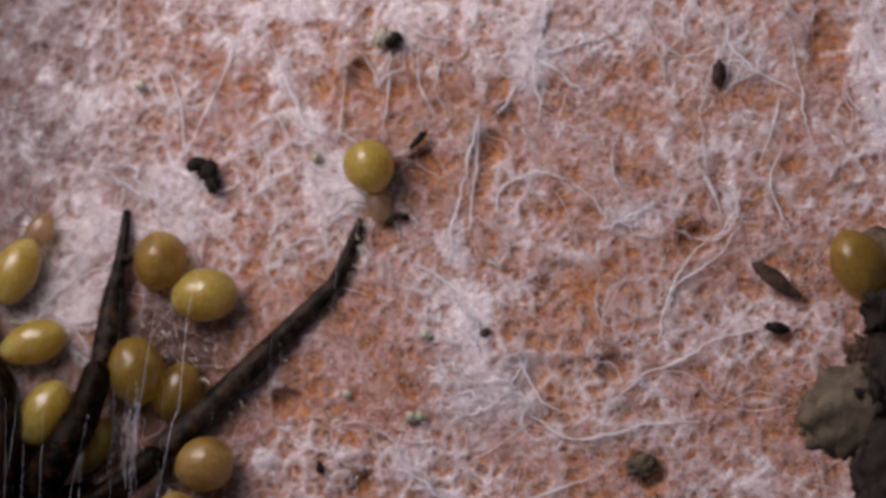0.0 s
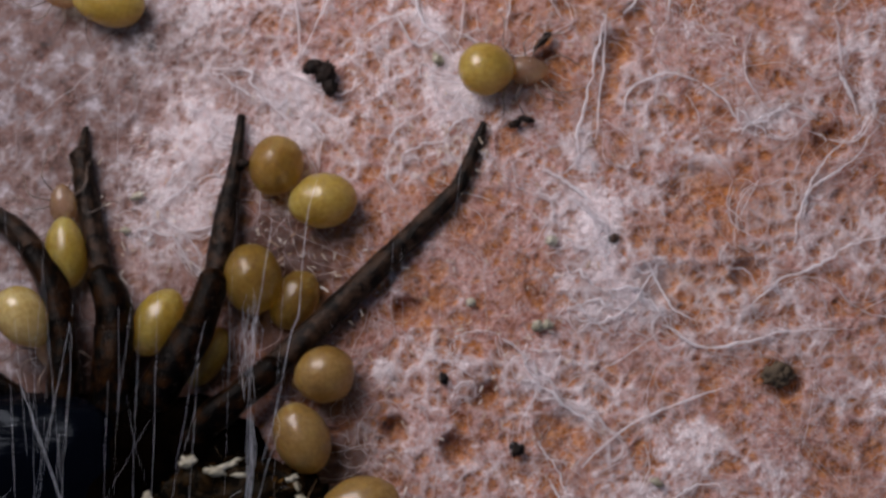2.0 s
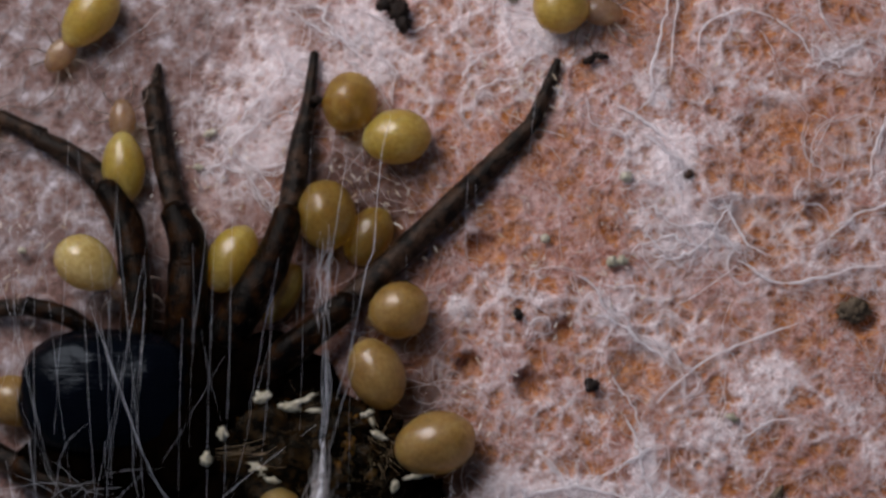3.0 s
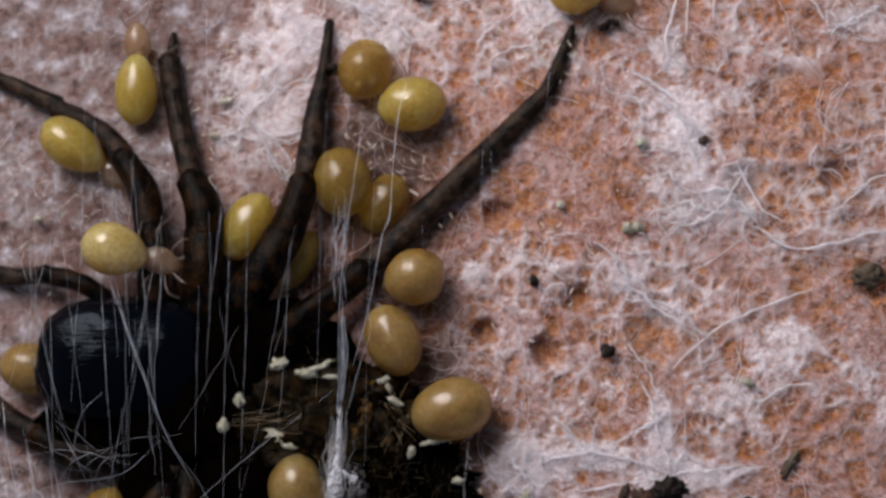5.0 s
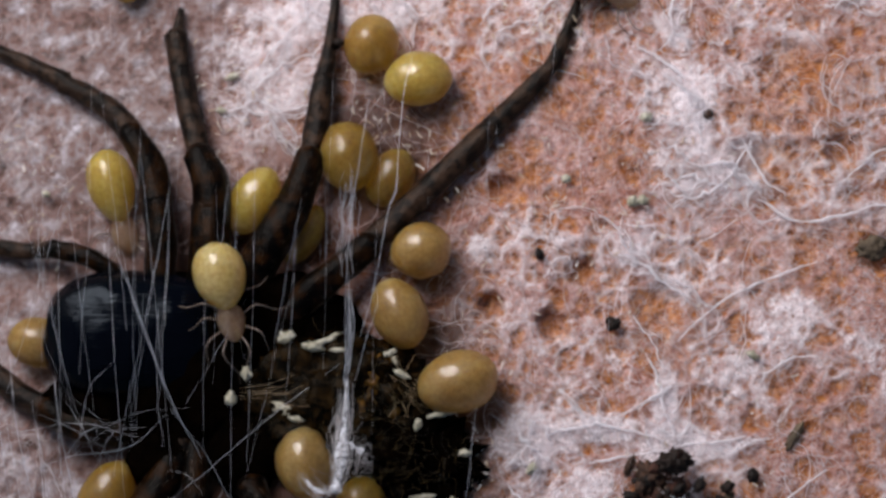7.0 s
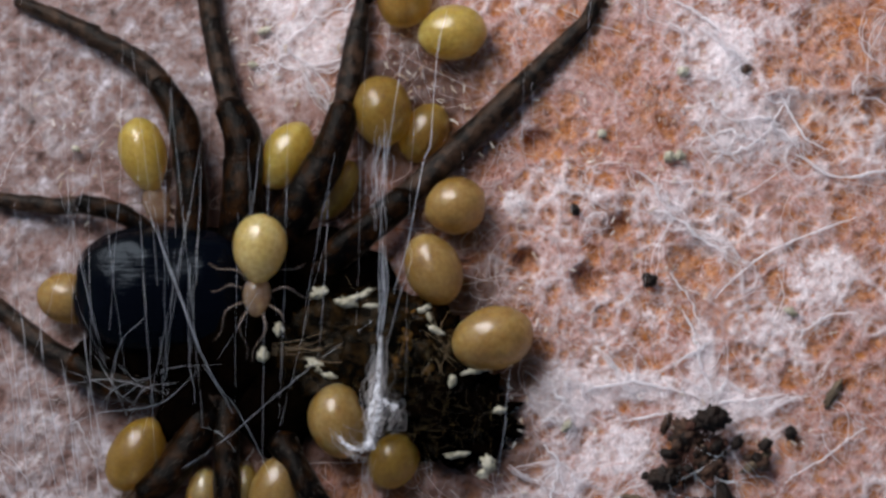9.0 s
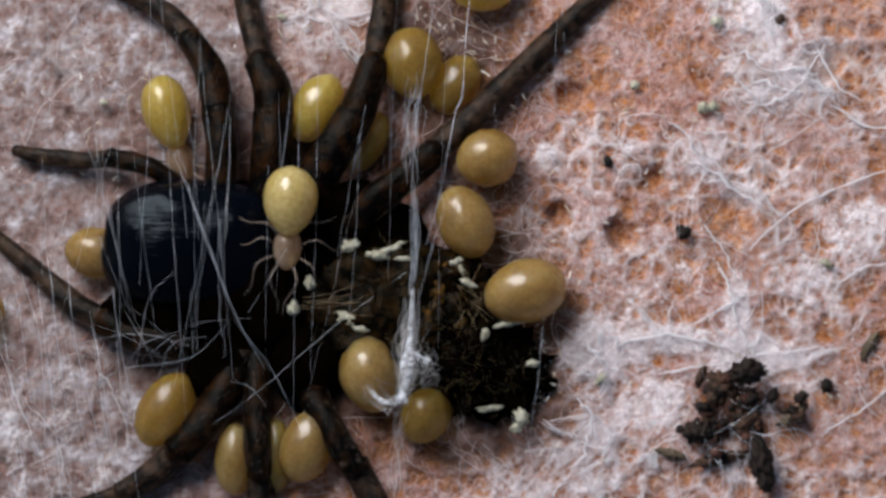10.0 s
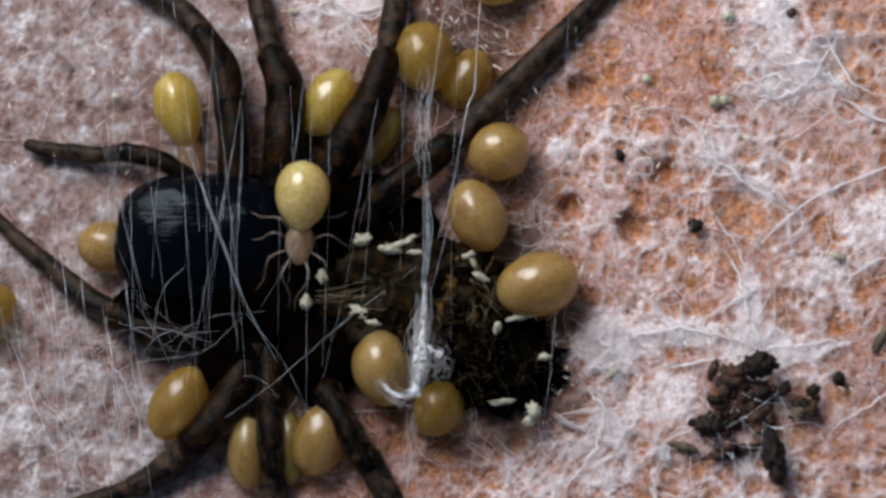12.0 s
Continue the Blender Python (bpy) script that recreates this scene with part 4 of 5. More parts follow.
strand([(1208, -559), (1183, -517), (1156, -506)], 12, 8, 6, seed=28)
strand([(1793, -415), (1844, -478), (1898, -458)], 10, 8, 6, seed=29)
strand([(1553, -256), (1596, -226), (1618, -195)], 10, 6, 6, seed=30)
strand([(1417, -192), (1437, -244), (1500, -276), (1553, -256)], 10, 8, 5, seed=31)
strand([(1142, -187), (1079, -144), (1016, -112)], 22, 22, 6, seed=32, label=THICK)
strand([(802, -263), (887, -233), (950, -255)], 14, 14, 5, seed=33)
strand([(1695, -526), (1770, -487), (1854, -514)], 10, 8, 5, seed=34)
strand([(1960, -531), (1983, -418), (2006, -326)], 12, 10, 6, seed=35)
strand([(1646, -350), (1637, -278), (1681, -196)], 10, 8, 5, seed=36)
strand([(1274, -100), (1325, -71), (1358, -36)], 18, 10, 7, seed=37)
strand([(1742, -15), (1752, -65), (1781, -126), (1820, -161)], 10, 8, 6, seed=38)
strand([(1608, -174), (1649, -195), (1730, -221)], 24, 14, 7, seed=39, label=THICK)
strand([(1296, 159), (1367, 128), (1449, 157)], 30, 24, 7, seed=40, label=THICK)
strand([(1458, 57), (1500, 137), (1551, 166)], 14, 10, 6, seed=41)
strand([(673, -264), (734, -225), (795, -195), (877, -146)], 30, 22, 6, seed=42, label=THICK)
strand([(613, -93), (674, -154), (734, -185)], 24, 24, 6, seed=43, label=THICK)
strand([(563, -3), (634, -73), (705, -104)], 22, 26, 6, seed=44, label=THICK)
strand([(1115, 600), (1180, 588), (1250, 592), (1345, 618)], 40, 12, 9, seed=45, label=THICK)
strand([(1345, 618), (1332, 560), (1318, 500), (1290, 450)], 26, 10, 8, seed=46, label=THICK)
strand([(1345, 618), (1400, 622), (1480, 602)], 22, 10, 8, seed=47, label=THICK)
strand([(1180, 650), (1250, 640), (1345, 622)], 20, 8, 7, seed=48)
strand([(1345, 430), (1430, 352), (1500, 318), (1600, 285)], 12, 6, 7, seed=49)
strand([(1238, 278), (1285, 292), (1340, 330), (1375, 355)], 24, 12, 8, seed=50, label=THICK)
strand([(1310, 60), (1370, 100), (1440, 110), (1500, 170)], 40, 26, 8, seed=51, label=THICK)
strand([(1320, 150), (1400, 160), (1480, 80)], 34, 22, 8, seed=52, label=THICK)
strand([(1060, 590), (1080, 615), (1110, 640)], 34, 16, 8, seed=53, label=THICK)
strand([(1040, 700), (1075, 760), (1050, 830), (1000, 870)], 30, 26, 7, seed=54, label=THICK)
strand([(990, 260), (1000, 268)], 24, 14, 7, seed=55, label="small white silk knot on the felt")
strand([(1500, 500), (1540, 470), (1600, 455)], 14, 10, 7, seed=56)
strand([(1480, 760), (1560, 700), (1620, 660)], 16, 12, 6, seed=57)
strand([(1270, 380), (1310, 440), (1330, 480)], 14, 12, 6, seed=58)
strand([(20, 600), (65, 720), (115, 890)], 10, 10, 2, seed=59)
strand([(60, 690), (120, 760), (150, 880)], 12, 14, 2, seed=60)
strand([(190, 620), (230, 700), (250, 800)], 10, 12, 2, seed=61)


def web(nodes, extra, spread, seed, reach=110, label="bright white web of matted silk on the felt", dense=11, loose=2.4, fine=1.0):
    """A branching net of silk: each link is a lock of wavy fibres that thickens at the knots."""
    rng = np.random.default_rng(8000 + seed)
    pts = [tuple(p) for p in nodes]
    for _ in range(extra):
        b = pts[rng.integers(0, len(nodes))]
        pts.append((b[0] + rng.normal(0, spread), b[1] + rng.normal(0, spread)))
    links = set()
    for i, p in enumerate(pts):
        near = sorted((math.dist(p, q), j) for j, q in enumerate(pts) if j != i)
        for d, j in near[:3]:
            if d < reach:
                links.add((min(i, j), max(i, j)))
    paths, radii, k = [], [], 12
    f = np.linspace(0, 1, k)
    for i, j in sorted(links):
        a, b = np.array(pts[i]), np.array(pts[j])
        side = np.array([-(b - a)[1], (b - a)[0]]) * rng.normal(0, 0.14)
        strong = rng.uniform(0.5, 1.3) * (1.25 if i < len(nodes) and j < len(nodes) else 0.75)
        for _ in range(max(1, int(dense * 0.5 * strong))):
            w = np.cumsum(rng.normal(0, 1, (k, 2)), axis=0)
            w = (w - f[:, None] * w[-1]) * loose + rng.normal(0, 3.2, 2) + rng.normal(0, 4, 2) * (f[:, None] - 0.5) ** 2 * 4
            w *= 0.45
            q = a + (b - a) * (f * rng.uniform(0.75, 1.1) + rng.uniform(-0.05, 0.15))[:, None] + side * np.sin(f * np.pi)[:, None] + w
            p0 = np.array([tuple(at(*u, 0)) for u in q])
            lift = rng.uniform(0.00004, 0.0002)
            p0[:, 2] += np.maximum(field("soft", p0[:, 0], p0[:, 1]), -0.00008) + lift
            paths.append(p0)
            radii.append(np.full(k, rng.choice([0.000003, 0.0000045, 0.000007, 0.000011]) * fine * strong) * np.sin(np.linspace(0.3, np.pi - 0.3, k)) ** 0.5)
    m = tubes("silk_web", np.array(paths), np.array(radii), CORE, 4)
    return tagged(new("silk_web", m), label, "silk web", "white webs on the felt")


web([(1323, 141), (1370, 168), (1410, 114), (1478, 67), (1464, 135), (1505, 195), (1383, 67), (1370, 13)], 22, 34, 1, dense=10, fine=1.15)
web([(1269, 276), (1343, 323), (1249, 222), (1390, 370), (1300, 300)], 10, 28, 2)
web([(1275, 549), (1181, 586), (1356, 596), (1471, 609), (1336, 508), (1230, 570), (1410, 602), (1310, 640)], 16, 28, 3, dense=11, fine=1.25)
web([(1080, 603), (1060, 640), (1110, 590), (1095, 660)], 12, 20, 4, dense=15, fine=1.15)
web([(1100, 771), (1067, 845), (1161, 845), (1040, 764), (1120, 800), (1180, 780)], 20, 36, 5, dense=14, fine=1.15)
web([(1120, -238), (1090, -280), (1060, -339), (1150, -200), (1100, -200)], 12, 34, 6)
web([(810, -220), (760, -230), (850, -170), (800, -160), (700, -150), (660, -200)], 22, 34, 7)
web([(600, -60), (640, -110), (590, 0), (560, 40)], 12, 34, 8)
web([(1479, -481), (1500, -500), (1460, -450), (1440, -520)], 14, 32, 9)
web([(1360, -20), (1345, -80), (1340, -130), (1330, 30)], 10, 24, 10)
web([(1681, -196), (1640, -180), (1720, -220)], 8, 24, 11)
web([(1854, -509), (1840, -560), (1900, -460), (1880, -540)], 10, 28, 12)
web([(2140, -470), (2120, -380), (2100, -540), (2060, -440)], 14, 40, 13)


def net(x0, y0, x1, y1, n, seed):
    """A wide, loose net of wisps between knots, one stretch of the felt."""
    rng = np.random.default_rng(9000 + seed)
    web([(rng.uniform(x0, x1), rng.uniform(y0, y1)) for _ in range(n)], n, 46, 200 + seed, 170, "wide loose net of wispy white silk on the felt", 5, 3.6, 0.85)


net(860, -620, 1240, -280, 15, 1)
net(1220, -620, 1600, -280, 16, 2)
net(1580, -620, 2040, -280, 17, 3)
net(1220, -300, 1560, 20, 14, 4)
net(1540, -300, 1960, 20, 16, 5)
net(1540, 10, 1960, 330, 14, 6)
net(1080, 180, 1560, 480, 12, 7)
net(1090, 480, 1600, 900, 15, 8)
net(900, -300, 1240, 60, 9, 9)


def build_fluff():
    rng = np.random.default_rng(88)
    x, y, a, length = (np.array(c) for c in zip(*FLUFF))
    n, k = len(x), 8
    px, py = wander(rng, x, y, a, length, k, rng.uniform(0.1, 0.4, n), 0.1)
    z = lay(px, py, rng.uniform(0.00001, 0.00016, (n, 1)), 0.4)
    r = rng.uniform(0.000003, 0.0000075, (n, 1)) * np.sin(np.linspace(0.2, np.pi - 0.2, k)) ** 0.5
    tagged(new("strand_fluff", tubes("strand_fluff", np.stack([px, py, z], -1), r, FLUFFY)), "fine white fluff along the silk strands", "silk", kind="stuff")


build_fluff()


# ---- silk threads over the spider ----
def matted_silk():
    """Silk stuck into a band: white, with torn gaps that let what lies behind show."""
    m, nodes, links, b = material("matted_silk", 0.6, 0.3)
    tone = (0.93, 0.94, 0.99)
    b.inputs["Base Color"].default_value = (*tone, 1)
    gaps = ramp(nodes, links, noise_node(nodes, links, 9000, 6.0, 0.65), [(0.42, (0.0, 0.0, 0.0)), (0.64, (0.75, 0.75, 0.75))])
    sheer(nodes, links, b, gaps, tone)
    return m


MATTED = matted_silk()


def band(rope_ob, points, widths, seed):
    """The matted core of a rope: an uneven flat tube."""
    part("core", tube("core", [at(*q) for q in points], [w * U for w in widths], MATTED, 40, 14, 0.09, seed, 0.35), rope_ob, "matted white core of the rope")


def thread(points, thick=2.0, seed=0, label="fine taut silk thread over the spider"):
    """points: plan x, y, h."""
    path = spline([at(*q) for q in points], 22)
    rng = np.random.default_rng(5000 + seed)
    path += np.cumsum(rng.normal(0, 0.7 * U, path.shape), axis=0) * np.sin(np.linspace(0, np.pi, 22))[:, None]
    r = thick * 0.11 * U * rng.uniform(0.6, 1.3, (1, 22)) * (0.25 + 0.75 * np.sin(np.linspace(0.1, np.pi - 0.1, 22)) ** 0.5)
    return tagged(new("silk_thread", tubes("silk_thread", path[None], r, THREAD, 5)), label, "silk thread", "silk threads over the spider")


def over_body(x, y, low):
    """A height that clears the carapace where a thread ends over it."""
    return 150 if 190 < x < 540 and 295 < y < 560 else low


def rope(points, n, spread, thick, seed, label, blunt=0.0, wobble=0.3):
    rng = np.random.default_rng(6000 + seed)
    k = 26
    path = spline([at(*q) for q in points], k)
    paths, radii = [], []
    for i in range(n):
        off = np.cumsum(rng.normal(0, 1, (k, 3)), axis=0)
        off = (off - np.linspace(0, 1, k)[:, None] * off[-1]) * wobble + rng.normal(0, 0.5, 3)
        a, b = (rng.uniform(0, 0.22) * (k - 1), rng.uniform(0.7, 1) * (k - 1)) if blunt else sorted((rng.uniform(0, 0.5) * (k - 1), rng.uniform(0.5, 1) * (k - 1)))
        q, f = path + off * spread * U, np.linspace(a, b, k)
        paths.append(np.stack([np.interp(f, np.arange(k), q[:, c]) for c in range(3)], -1))
        radii.append(np.full(k, thick * U * rng.uniform(0.2, 0.55)) * rng.uniform(0.7, 1.2, k) * np.sin(np.linspace(0.25, np.pi - 0.25, k)) ** 0.5)
    return tagged(new("silk_rope", tubes("silk_rope", np.array(paths), np.array(radii), STRAND if blunt else THREAD, 5)), label, "silk rope", "silk ropes over the spider")


thread([(868, -80, 100), (848, 0, 110), (836, 150, 125), (822, 200, 125), (802, 320, 125), (775, 425, 120)], 5.0, 1, "bright taut silk thread running past the leg")
thread([(790, -10, 110), (776, 100, 120), (757, 250, 125), (748, 420, 120)], 3.5, 2)
thread([(800, 330, 125), (808, 360, 122), (788, 430, 118), (762, 520, 110)], 3.0, 3)
thread([(330, 262, 110), (352, 320, 145), (385, 400, 150), (440, 545, 140), (490, 640, 110)], 4.5, 4, "bright silk thread slanting across the carapace")
thread([(345, 270, 110), (372, 380, 150), (432, 540, 140)], 2.5, 5)
thread([(740, 470, 105), (600, 575, 115), (470, 690, 110), (390, 745, 80)], 2.2, 6)
thread([(430, 560, 140), (360, 620, 110), (250, 640, 80), (190, 665, 60)], 3.0, 7)
thread([(390, 585, 130), (330, 600, 110), (300, 660, 90)], 2.2, 8)
thread([(340, 575, 110), (270, 605, 90), (225, 690, 60)], 2.2, 9)
thread([(330, 470, 150), (290, 520, 140), (262, 640, 80)], 2.0, 10)
thread([(435, 555, 140), (500, 640, 115), (560, 760, 90)], 2.2, 11)
thread([(540, 100, 100), (530, 250, 120), (515, 330, 120)], 1.6, 12)
thread([(985, 540, 60), (975, 640, 70), (960, 760, 40)], 3.0, 13)
thread([(1006, 30, 70), (1000, 140, 60), (1012, 230, 30)], 1.8, 14)
rng_t = np.random.default_rng(44)
for i in range(6):
    x, y, a = rng_t.uniform(230, 480), rng_t.uniform(540, 690), rng_t.uniform(-0.9, 0.9)
    ln = rng_t.uniform(40, 120)
    thread([(x - ln * math.cos(a), y - ln * math.sin(a), 75), (x, y + rng_t.normal(0, 8), 105), (x + ln * math.cos(a + 0.4), y + ln * math.sin(a + 0.4), 90)], rng_t.uniform(1.0, 2.2), 120 + i, "short silk thread tangled over the body")
for i in range(28):
    x = rng_t.choice([rng_t.uniform(90, 480), rng_t.uniform(200, 450), rng_t.uniform(480, 800)])
    y0, y1 = rng_t.uniform(-60, 380), rng_t.uniform(480, 800)
    lean = rng_t.normal(0, 75)
    over = 155 if x < 540 else 125
    thread([(x + lean, y0, over_body(x + lean, y0, 90)), (x + lean * 0.5 + rng_t.normal(0, 6), (y0 + y1) / 2, over), (x, y1, over_body(x, y1, 60))], rng_t.uniform(0.8, 1.8), 300 + i)
for i in range(30):
    x, y0 = rng_t.uniform(20, 1320), rng_t.uniform(-500, 300)
    thread([(x, y0, 30), (x + rng_t.normal(0, 12), y0 + 150, 45), (x + rng_t.normal(0, 20), y0 + rng_t.uniform(260, 420), 25)], rng_t.uniform(1.0, 2.0), 80 + i,
           "fine silk thread hanging over the felt")
for i in range(12):
    x, y0 = 15 + 22 * i + rng_t.uniform(-10, 10), rng_t.uniform(430, 600)
    thread([(x - 20, y0, 60), (x + rng_t.normal(0, 8), y0 + 120, 80), (x + rng_t.uniform(15, 60), y0 + rng_t.uniform(260, 420), 40)], rng_t.uniform(2.0, 4.0), 160 + i,
           "bluish silk thread hanging over the felt")
rope([(415, 150, 100), (410, 300, 125), (402, 430, 145), (398, 560, 140), (400, 660, 110)], 3, 9, 0.5, 1, "bluish silk rope over the spider's legs")
rope([(752, 110, 105), (750, 180, 115), (746, 250, 120), (750, 320, 120)], 18, 15, 0.6, 2, "loose tangle of silk beside a leg", 0.0, 0.2)
rope([(752, 300, 120), (757, 420, 118), (750, 500, 115), (745, 580, 115)], 9, 4, 0.9, 3, "white silk rope over the abdomen")
knot = rope([(752, 500, 112), (748, 570, 112), (742, 620, 114), (736, 680, 112), (728, 712, 105)], 48, 11, 0.9, 4, "thick white silk rope ending in a knot", 1.0)
band(knot, [(752, 500, 116), (749, 560, 118), (746, 600, 120), (744, 640, 122), (738, 668, 120), (735, 700, 112)], (2, 4, 6, 13, 7, 8), 41)
band(knot, [(738, 690, 116), (715, 700, 118), (690, 694, 119), (672, 668, 116)], (7, 5, 4, 2), 42)
band(knot, [(758, 612, 116), (772, 628, 114), (786, 620, 108)], (2, 6, 2), 43)
rope([(672, 660, 118), (690, 688, 116), (715, 705, 112), (738, 690, 112)], 22, 9, 0.7, 5, "white silk fluff spread over a spiderling", 1.0)
rope([(735, 700, 105), (730, 760, 70), (722, 850, 45), (715, 920, 30)], 12, 10, 0.8, 6, "white silk rope trailing down to the felt", 1.0)
rope([(760, 610, 112), (775, 640, 108), (765, 670, 104)], 22, 13, 0.6, 7, "white silk fluff on the abdomen", 1.0)


# ---- soil, grains and flakes ----
def clump(crumbs, label, place):
    ob = thing("soil_clump", at(*place), label, "soil clump")
    for i, (x, y, h, a, b, c, turn, mat) in enumerate(crumbs):
        part("crumb", blob("crumb", at(x, y, h), (a * U, b * U, c * U), mat, turn, 0.55 if a < 50 else 0.28, 3.2, 60 + i, 14 if a < 24 else 26, 18 if a < 24 else 34), ob)
    return ob


def big_clump():
    """Loose soil: crumbs strung out along two arms below a dark knob."""
    rng = np.random.default_rng(31)
    crumbs = [(1345, 645, 50, 26, 20, 20, 0, DIRT), (1370, 806, 34, 40, 17, 18, -78, DIRT), (1377, 838, 30, 18, 14, 15, -80, DIRT), (1258, 752, 28, 24, 19, 18, 10, DIRT), (1318, 715, 4, 44, 40, 14, 20, RED_DIRT),
              (1302, 680, 16, 34, 22, 16, -60, TAN_DIRT), (1300, 800, 8, 46, 10, 9, 12, TAN_DIRT), (1212, 792, 10, 24, 8, 8, -15, BEIGE), (1425, 722, 14, 26, 9, 10, 35, BEIGE)]
    arms = (((1345, 690), (1374, 835), 18), ((1318, 650), (1252, 760), 15), ((1350, 690), (1440, 725), 10), ((1245, 760), (1300, 785), 9), ((1300, 690), (1365, 760), 12))
    for (ax, ay), (bx, by), n in arms:
        for k in range(n):
            f = rng.random()
            size = rng.uniform(3, 10)
            crumbs.append((ax + (bx - ax) * f + rng.normal(0, 11), ay + (by - ay) * f + rng.normal(0, 11), 14 + rng.uniform(0, 22), size * rng.uniform(1.0, 1.7), size, size * 0.8, rng.uniform(0, 180), (DIRT, TAN_DIRT, DIRT, RED_DIRT, DIRT)[k % 5]))
    clump(crumbs, "crumbly dark brown soil clump caught in the silk", (1320, 740, 0))


big_clump()
rng_t = np.random.default_rng(52)
for i in range(16):
    x, y, a = rng_t.uniform(1260, 1410), rng_t.uniform(690, 840), rng_t.uniform(0, math.pi)
    ln = rng_t.uniform(60, 110)
    thread([(x - ln * math.cos(a), y - ln * math.sin(a), 8), (x - 0.4 * ln * math.cos(a), y - 0.4 * ln * math.sin(a) + 8, 36), (x + 0.4 * ln * math.cos(a), y + 0.4 * ln * math.sin(a) - 6, 36),
            (x + ln * math.cos(a + 0.3), y + ln * math.sin(a + 0.3), 8)], rng_t.uniform(2.5, 5.0), 220 + i, "pale silk thread drawn over the soil clump")
clump([(2208, -88, 450, 44, 66, 40, 0, DIRT), (2137, 112, 440, 90, 76, 40, 20, BEIGE), (2218, 227, 450, 66, 90, 40, 0, DIRT), (2188, 72, 455, 40, 40, 30, 0, DIRT), (2188, 162, 430, 60, 50, 30, 0, BEIGE), (2222, 330, 440, 74, 110, 44, 0, DIRT), (2232, 440, 420, 70, 90, 50, 0, DIRT), (2202, 400, 430, 50, 60, 40, 0, TAN_DIRT),
       (2163, 12, 430, 30, 40, 20, 0, TAN_DIRT), (2272, 60, 60, 100, 160, 110, 0, DIRT), (2277, 60, 230, 90, 150, 120, 0, DIRT), (2252, 70, 400, 90, 170, 90, 0, DIRT), (2182, -150, 400, 66, 60, 36, 0, BEIGE)],
      "tall overhanging clump of beige and black soil", (2240, 60, 0))
clump([(855, -275, 26, 17, 13, 14, 20, DIRT), (878, -262, 24, 16, 22, 16, -20, DIRT), (886, -240, 22, 12, 16, 12, 0, DIRT), (868, -272, 24, 20, 10, 12, 0, DIRT)], "small black soil crumb on white silk", (871, -262, 0))
clump([(1200, -512, 22, 16, 18, 14, 0, CHALK), (1216, -506, 24, 15, 13, 14, 30, DIRT), (1226, -513, 20, 9, 9, 9, 0, DIRT)], "black and chalky white soil crumb", (1209, -509, 0))
clump([(1232, 401, 16, 12, 10, 9, 30, DIRT), (1226, 394, 15, 8, 8, 7, 0, DIRT)], "tiny black soil crumb on the felt", (1232, 401, 0))
clump([(1948, 4, 18, 20, 10, 9, -10, DIRT)], "tiny black soil crumb at the end of a strand", (1948, 4, 0))
clump([(1829, -457, 18, 11, 24, 8, 0, TAN_DIRT)], "dark grey crumb in the felt", (1829, -457, 0))
clump([(1268, -326, 18, 20, 6, 6, 45, DIRT), (1276, -336, 18, 7, 6, 6, 0, DIRT)], "thin dark crumb beside the watching spiderling", (1271, -328, 0))
clump([(1220, -178, 18, 10, 7, 7, 20, DIRT), (1240, -186, 18, 14, 6, 6, -10, DIRT)], "tiny dark crumbs near a leg tip", (1225, -180, 0))
clump([(1700, 262, 4, 24, 20, 10, 0, BEIGE)], "grey grain lying in a pit", (1705, 262, 0))
clump([(1097, 275, 14, 7, 11, 7, 20, DIRT)], "tiny dark fleck on the felt", (1097, 275, 0))
clump([(1485, 671, 14, 9, 13, 8, 10, DIRT)], "tiny dark oval grain", (1485, 671, 0))
clump([(1262, 655, 14, 7, 20, 7, -20, TAN_DIRT)], "tiny brown sliver beside the soil clump", (1262, 655, 0))
clump([(1560, 600, 6, 8, 28, 6, -30, BEIGE)], "olive grey sliver under thin silk", (1560, 600, 0))
clump([(733, -104, 62, 9, 8, 8, 0, DIRT), (727, -98, 60, 7, 10, 8, 0, LEG_RED)], "tiny reddish crumb stuck to a leg", (730, -100, 55))


def splinter():
    """A flat dark sliver of bark."""
    pts = [at(1902, -112, 26), at(1935, -92, 30), at(1962, -72, 28), at(1994, -55, 22)]
    m = tube("splinter", pts, [6 * U, 15 * U, 12 * U, 1.5 * U], TAN_DIRT, 16, 10, 0.05, 3, 0.4)
    tagged(new("splinter", m), "flat dark brown sliver of bark on the felt", "splinter")


splinter()


def flake(x, y, h, a, b, turn, seed):
    m = blob("chalky_flake", at(x, y, h), (a * 0.8 * U, b * 0.65 * U, b * 0.3 * U), CHALK, turn, 0.95, 2.2, seed, 14, 18)
    tagged(new("chalky_flake", m), "pale chalky flake stuck to the dead spider", "flake", "chalky flakes on the spider")


for i, f in enumerate([(641, 424, 92, 17, 13, 20), (690, 441, 92, 20, 12, -10), (716, 428, 94, 24, 7, 25), (738, 446, 94, 18, 5, 0), (640, 556, 92, 24, 15, -35), (662, 571, 90, 12, 8, 0), (542, 535, 96, 10, 18, 0),
                       (570, 490, 98, 8, 16, 10), (828, 452, 86, 12, 7, 30), (850, 489, 84, 14, 8, -30), (838, 466, 84, 10, 5, -60), (918, 563, 72, 22, 6, 8), (888, 711, 55, 22, 8, 8), (946, 728, 48, 12, 22, 10),
                       (965, 632, 52, 12, 8, 0), (880, 580, 80, 8, 14, -20), (935, 745, 45, 10, 12, 0)]):
    flake(*f, 400 + i)
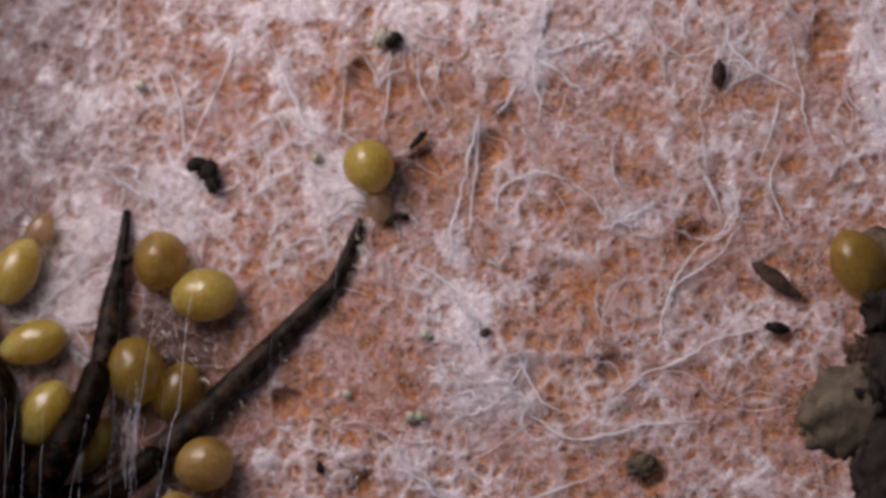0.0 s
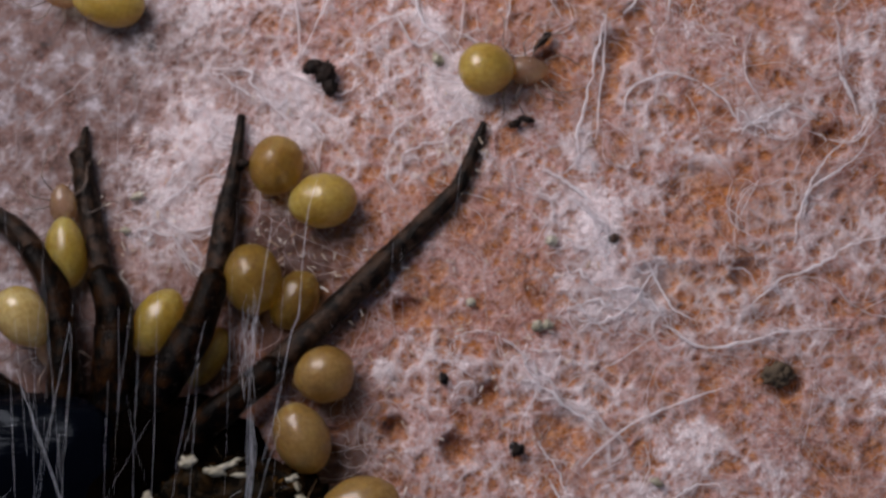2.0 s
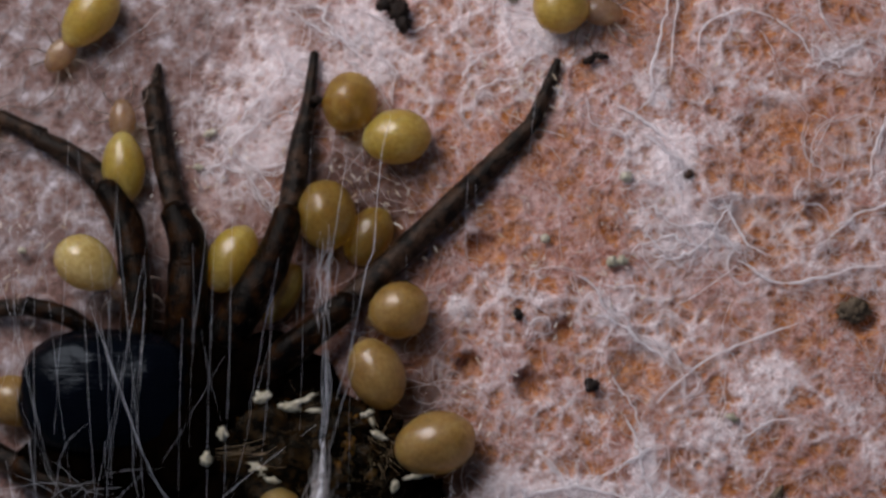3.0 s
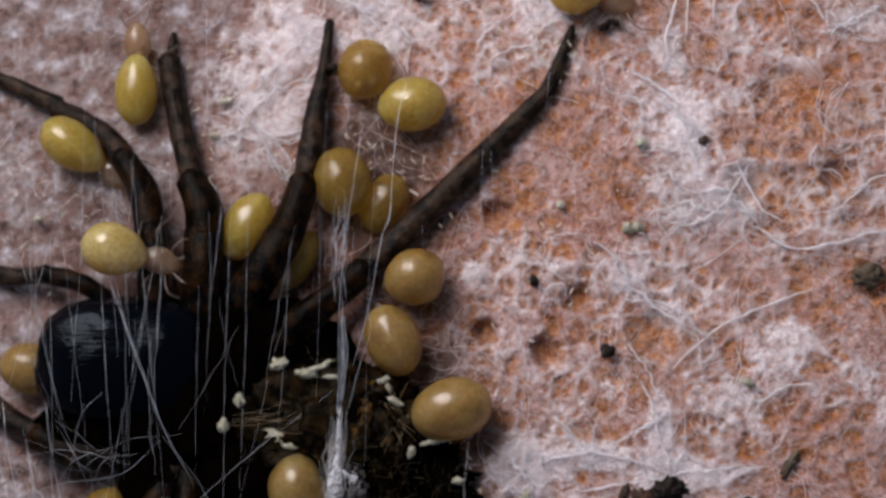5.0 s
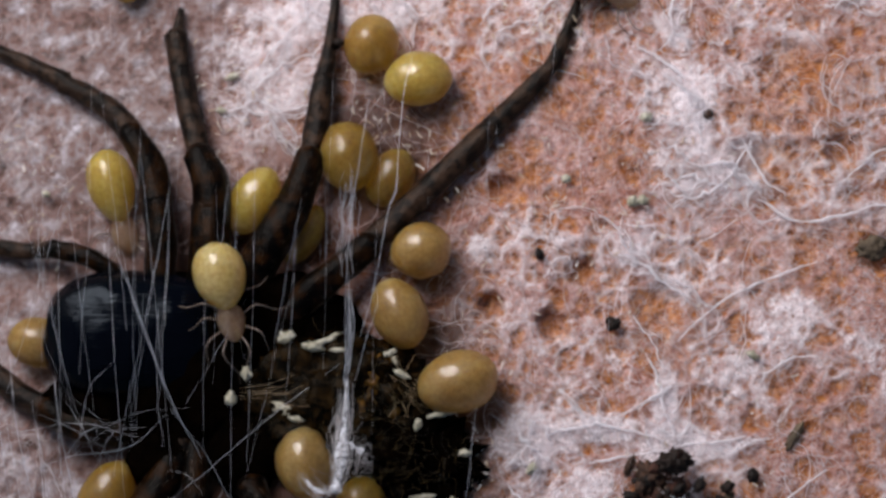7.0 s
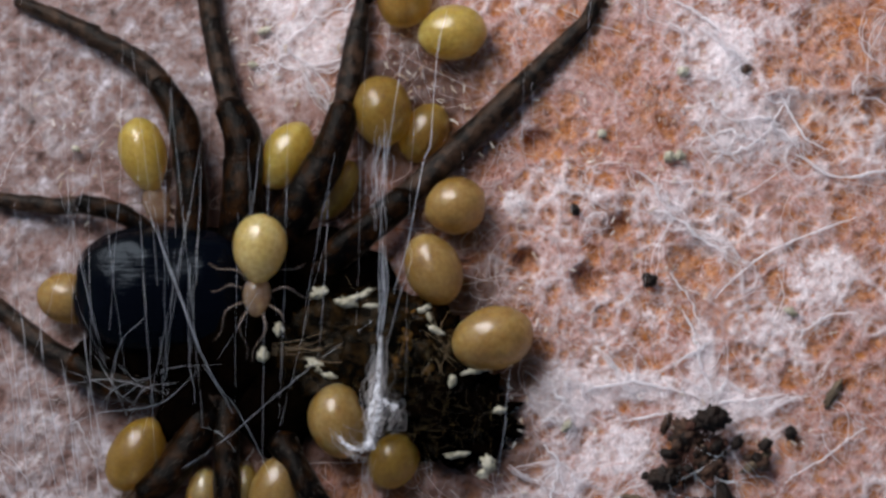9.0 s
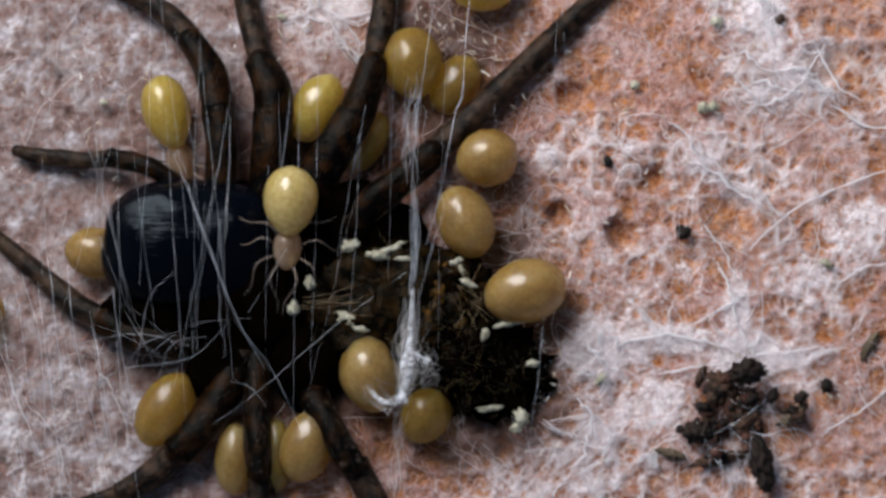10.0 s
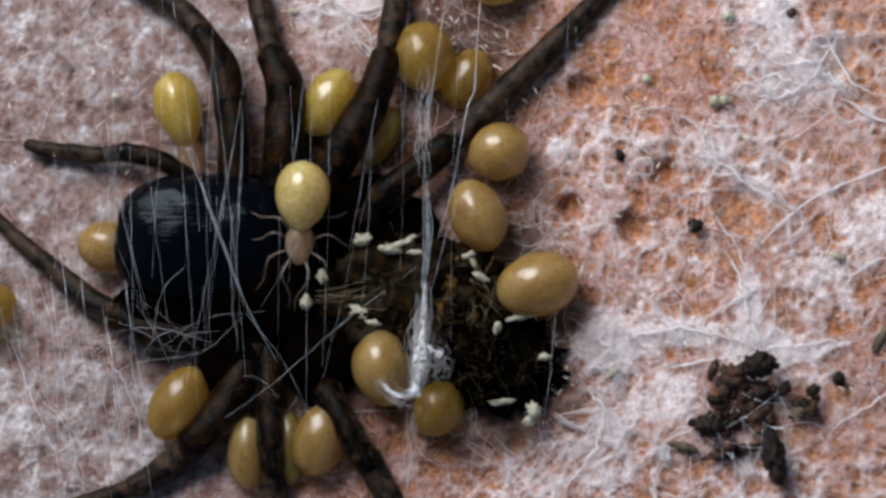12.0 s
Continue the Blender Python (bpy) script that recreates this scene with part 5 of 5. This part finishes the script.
for i, f in enumerate([(1289, 28, 18, 10, 9, 0), (1400, 24, 12, 9, 8, 20), (746, -416, 18, 10, 8, 0), (1080, -290, 16, 8, 12, 40), (1265, 180, 18, 10, 10, 0), (1284, 178, 18, 9, 9, 0), (1485, 455, 14, 12, 6, -30), (520, 20, 12, 9, 6, 0),
                       (205, 172, 12, 8, 5, -20), (540, -40, 12, 11, 7, 20), (1145, 140, 14, 8, 8, 0), (1085, 660, 14, 12, 8, 40)]):
    m = blob("pale_grain", at(f[0], f[1], f[2]), (f[3] * U, f[4] * U, f[4] * 0.7 * U), CHALK if i != 1 else TAN_DIRT, f[5], 0.6, 2.2, 500 + i, 12, 16)
    tagged(new("pale_grain", m), "pale sand grain lying in the felt", "grain", "grains in the felt")


def flecks():
    """Short shiny bits of cast skin strewn among the spiderlings."""
    rng = np.random.default_rng(17)
    spots = [(790, 60, 110, 110, 90), (880, 120, 90, 60, 40), (1120, -130, 45, 45, 40), (520, 30, 90, 130, 60), (200, 180, 160, 120, 40), (960, 640, 60, 110, 40), (1200, 200, 220, 180, 70), (1200, -200, 500, 200, 120), (1300, 560, 250, 250, 80)]
    paths = []
    for cx, cy, rx, ry, n in spots:
        for _ in range(n):
            x, y = rng.normal(cx, rx * 0.6), rng.normal(cy, ry * 0.6)
            a, ln, h = rng.uniform(0, 6.28), rng.uniform(4, 16), rng.uniform(8, 22)
            paths.append([tuple(at(x, y, h)), tuple(at(x + ln * math.cos(a), y + ln * math.sin(a), h + rng.uniform(-3, 5)))])
    r = rng.uniform(0.7, 1.7, (len(paths), 1)) * U * np.array([1.0, 0.6])
    tagged(new("cast_skin_flecks", tubes("cast_skin_flecks", np.array(paths), r, FLECK, 5)), "tiny shiny straw-coloured flecks of cast skin", "flecks", kind="stuff")


flecks()


# ---- movement ----
def keyed(ob, rows):
    """rows: t, plan x, y, h, heading."""
    walk(ob, [(t, Matrix.Translation(at(x, y, h)) @ pose(0, 0, 0, 0, 0, a)) for t, x, y, h, a in rows])


def motions():
    keyed(runner, [(0, 524, -73, 5, 60), (0.4, 560, -100, 5, 65), (0.8, 620, -184, 5, 75), (1.2, 631, -266, 5, 95), (1.6, 598, -366, 5, 115), (2.0, 488, -380, 5, 170),
                   (2.5, 359, -319, 5, 215), (2.8, 328, -268, 5, 235), (3.2, 326, -222, 5, 226), (3.6, 342, -188, 5, 222), (4.3, 260, -240, 5, 190), (4.7, 190, -320, 5, 140), (5.2, 120, -420, 5, 110), (12, 110, -440, 5, 110)])
    keyed(climber, [(0, 559, 56, 5, 200), (0.2, 542, 54, 5, 195), (0.5, 516, 66, 2, 190), (0.9, 460, 80, 0, 170), (1.3, 412, 72, 5, 130), (2.0, 417, 61, 5, 95), (2.8, 390, 41, 5, 95), (3.2, 388, 2, 5, 90), (3.6, 384, -26, 5, 90), (5.3, 383, -66, 5, 90), (5.8, 380, -93, 5, 95),
                    (6.2, 366, -135, 5, 95), (6.7, 355, -189, 5, 95), (7.4, 330, -300, 5, 110), (8.4, 300, -420, 5, 110), (12, 300, -430, 5, 110)])
    keyed(wanderer, [(0, 400, 140, 30, 300), (1.5, 367, 160, 40, 300), (2.5, 329, 186, 50, 320), (3.6, 325, 193, 60, 330), (5.3, 349, 244, 90, 350), (5.5, 352, 256, 100, 352), (5.7, 391, 255, 105, 352),
                     (6.0, 438, 260, 110, 340), (6.2, 469, 279, 110, 332), (6.5, 513, 289, 110, 308), (6.8, 515, 300, 110, 295), (7.2, 533, 325, 110, 275), (8.8, 538, 345, 110, 266), (12, 537, 347, 110, 266)])
    keyed(watcher, [(0, 1178, -274, 5, 285), (0.3, 1174, -272, 5, 300), (0.6, 1173, -272, 5, 320), (1.2, 1167, -270, 5, 345), (1.6, 1166, -272, 5, 0), (3.0, 1167, -268, 5, 355), (5.6, 1166, -229, 5, 340),
                    (6.0, 1166, -216, 5, 335), (6.5, 1170, -200, 5, 330), (7.2, 1172, -245, 5, 330), (8.0, 1172, -290, 5, 345), (12, 1172, -295, 5, 345)])
    keyed(creeper, [(0, 40, -30, 5, 20), (3.6, 50, -20, 5, 10), (4.4, 160, 10, 5, 0), (5.2, 288, 48, 5, 310), (5.5, 293, 53, 5, 290), (6.2, 308, 97, 5, 285), (6.8, 324, 148, 5, 285), (7.2, 328, 163, 5, 285), (8.8, 331, 180, 5, 285), (9.5, 321, 187, 5, 285), (12, 319, 194, 5, 285)])


motions()
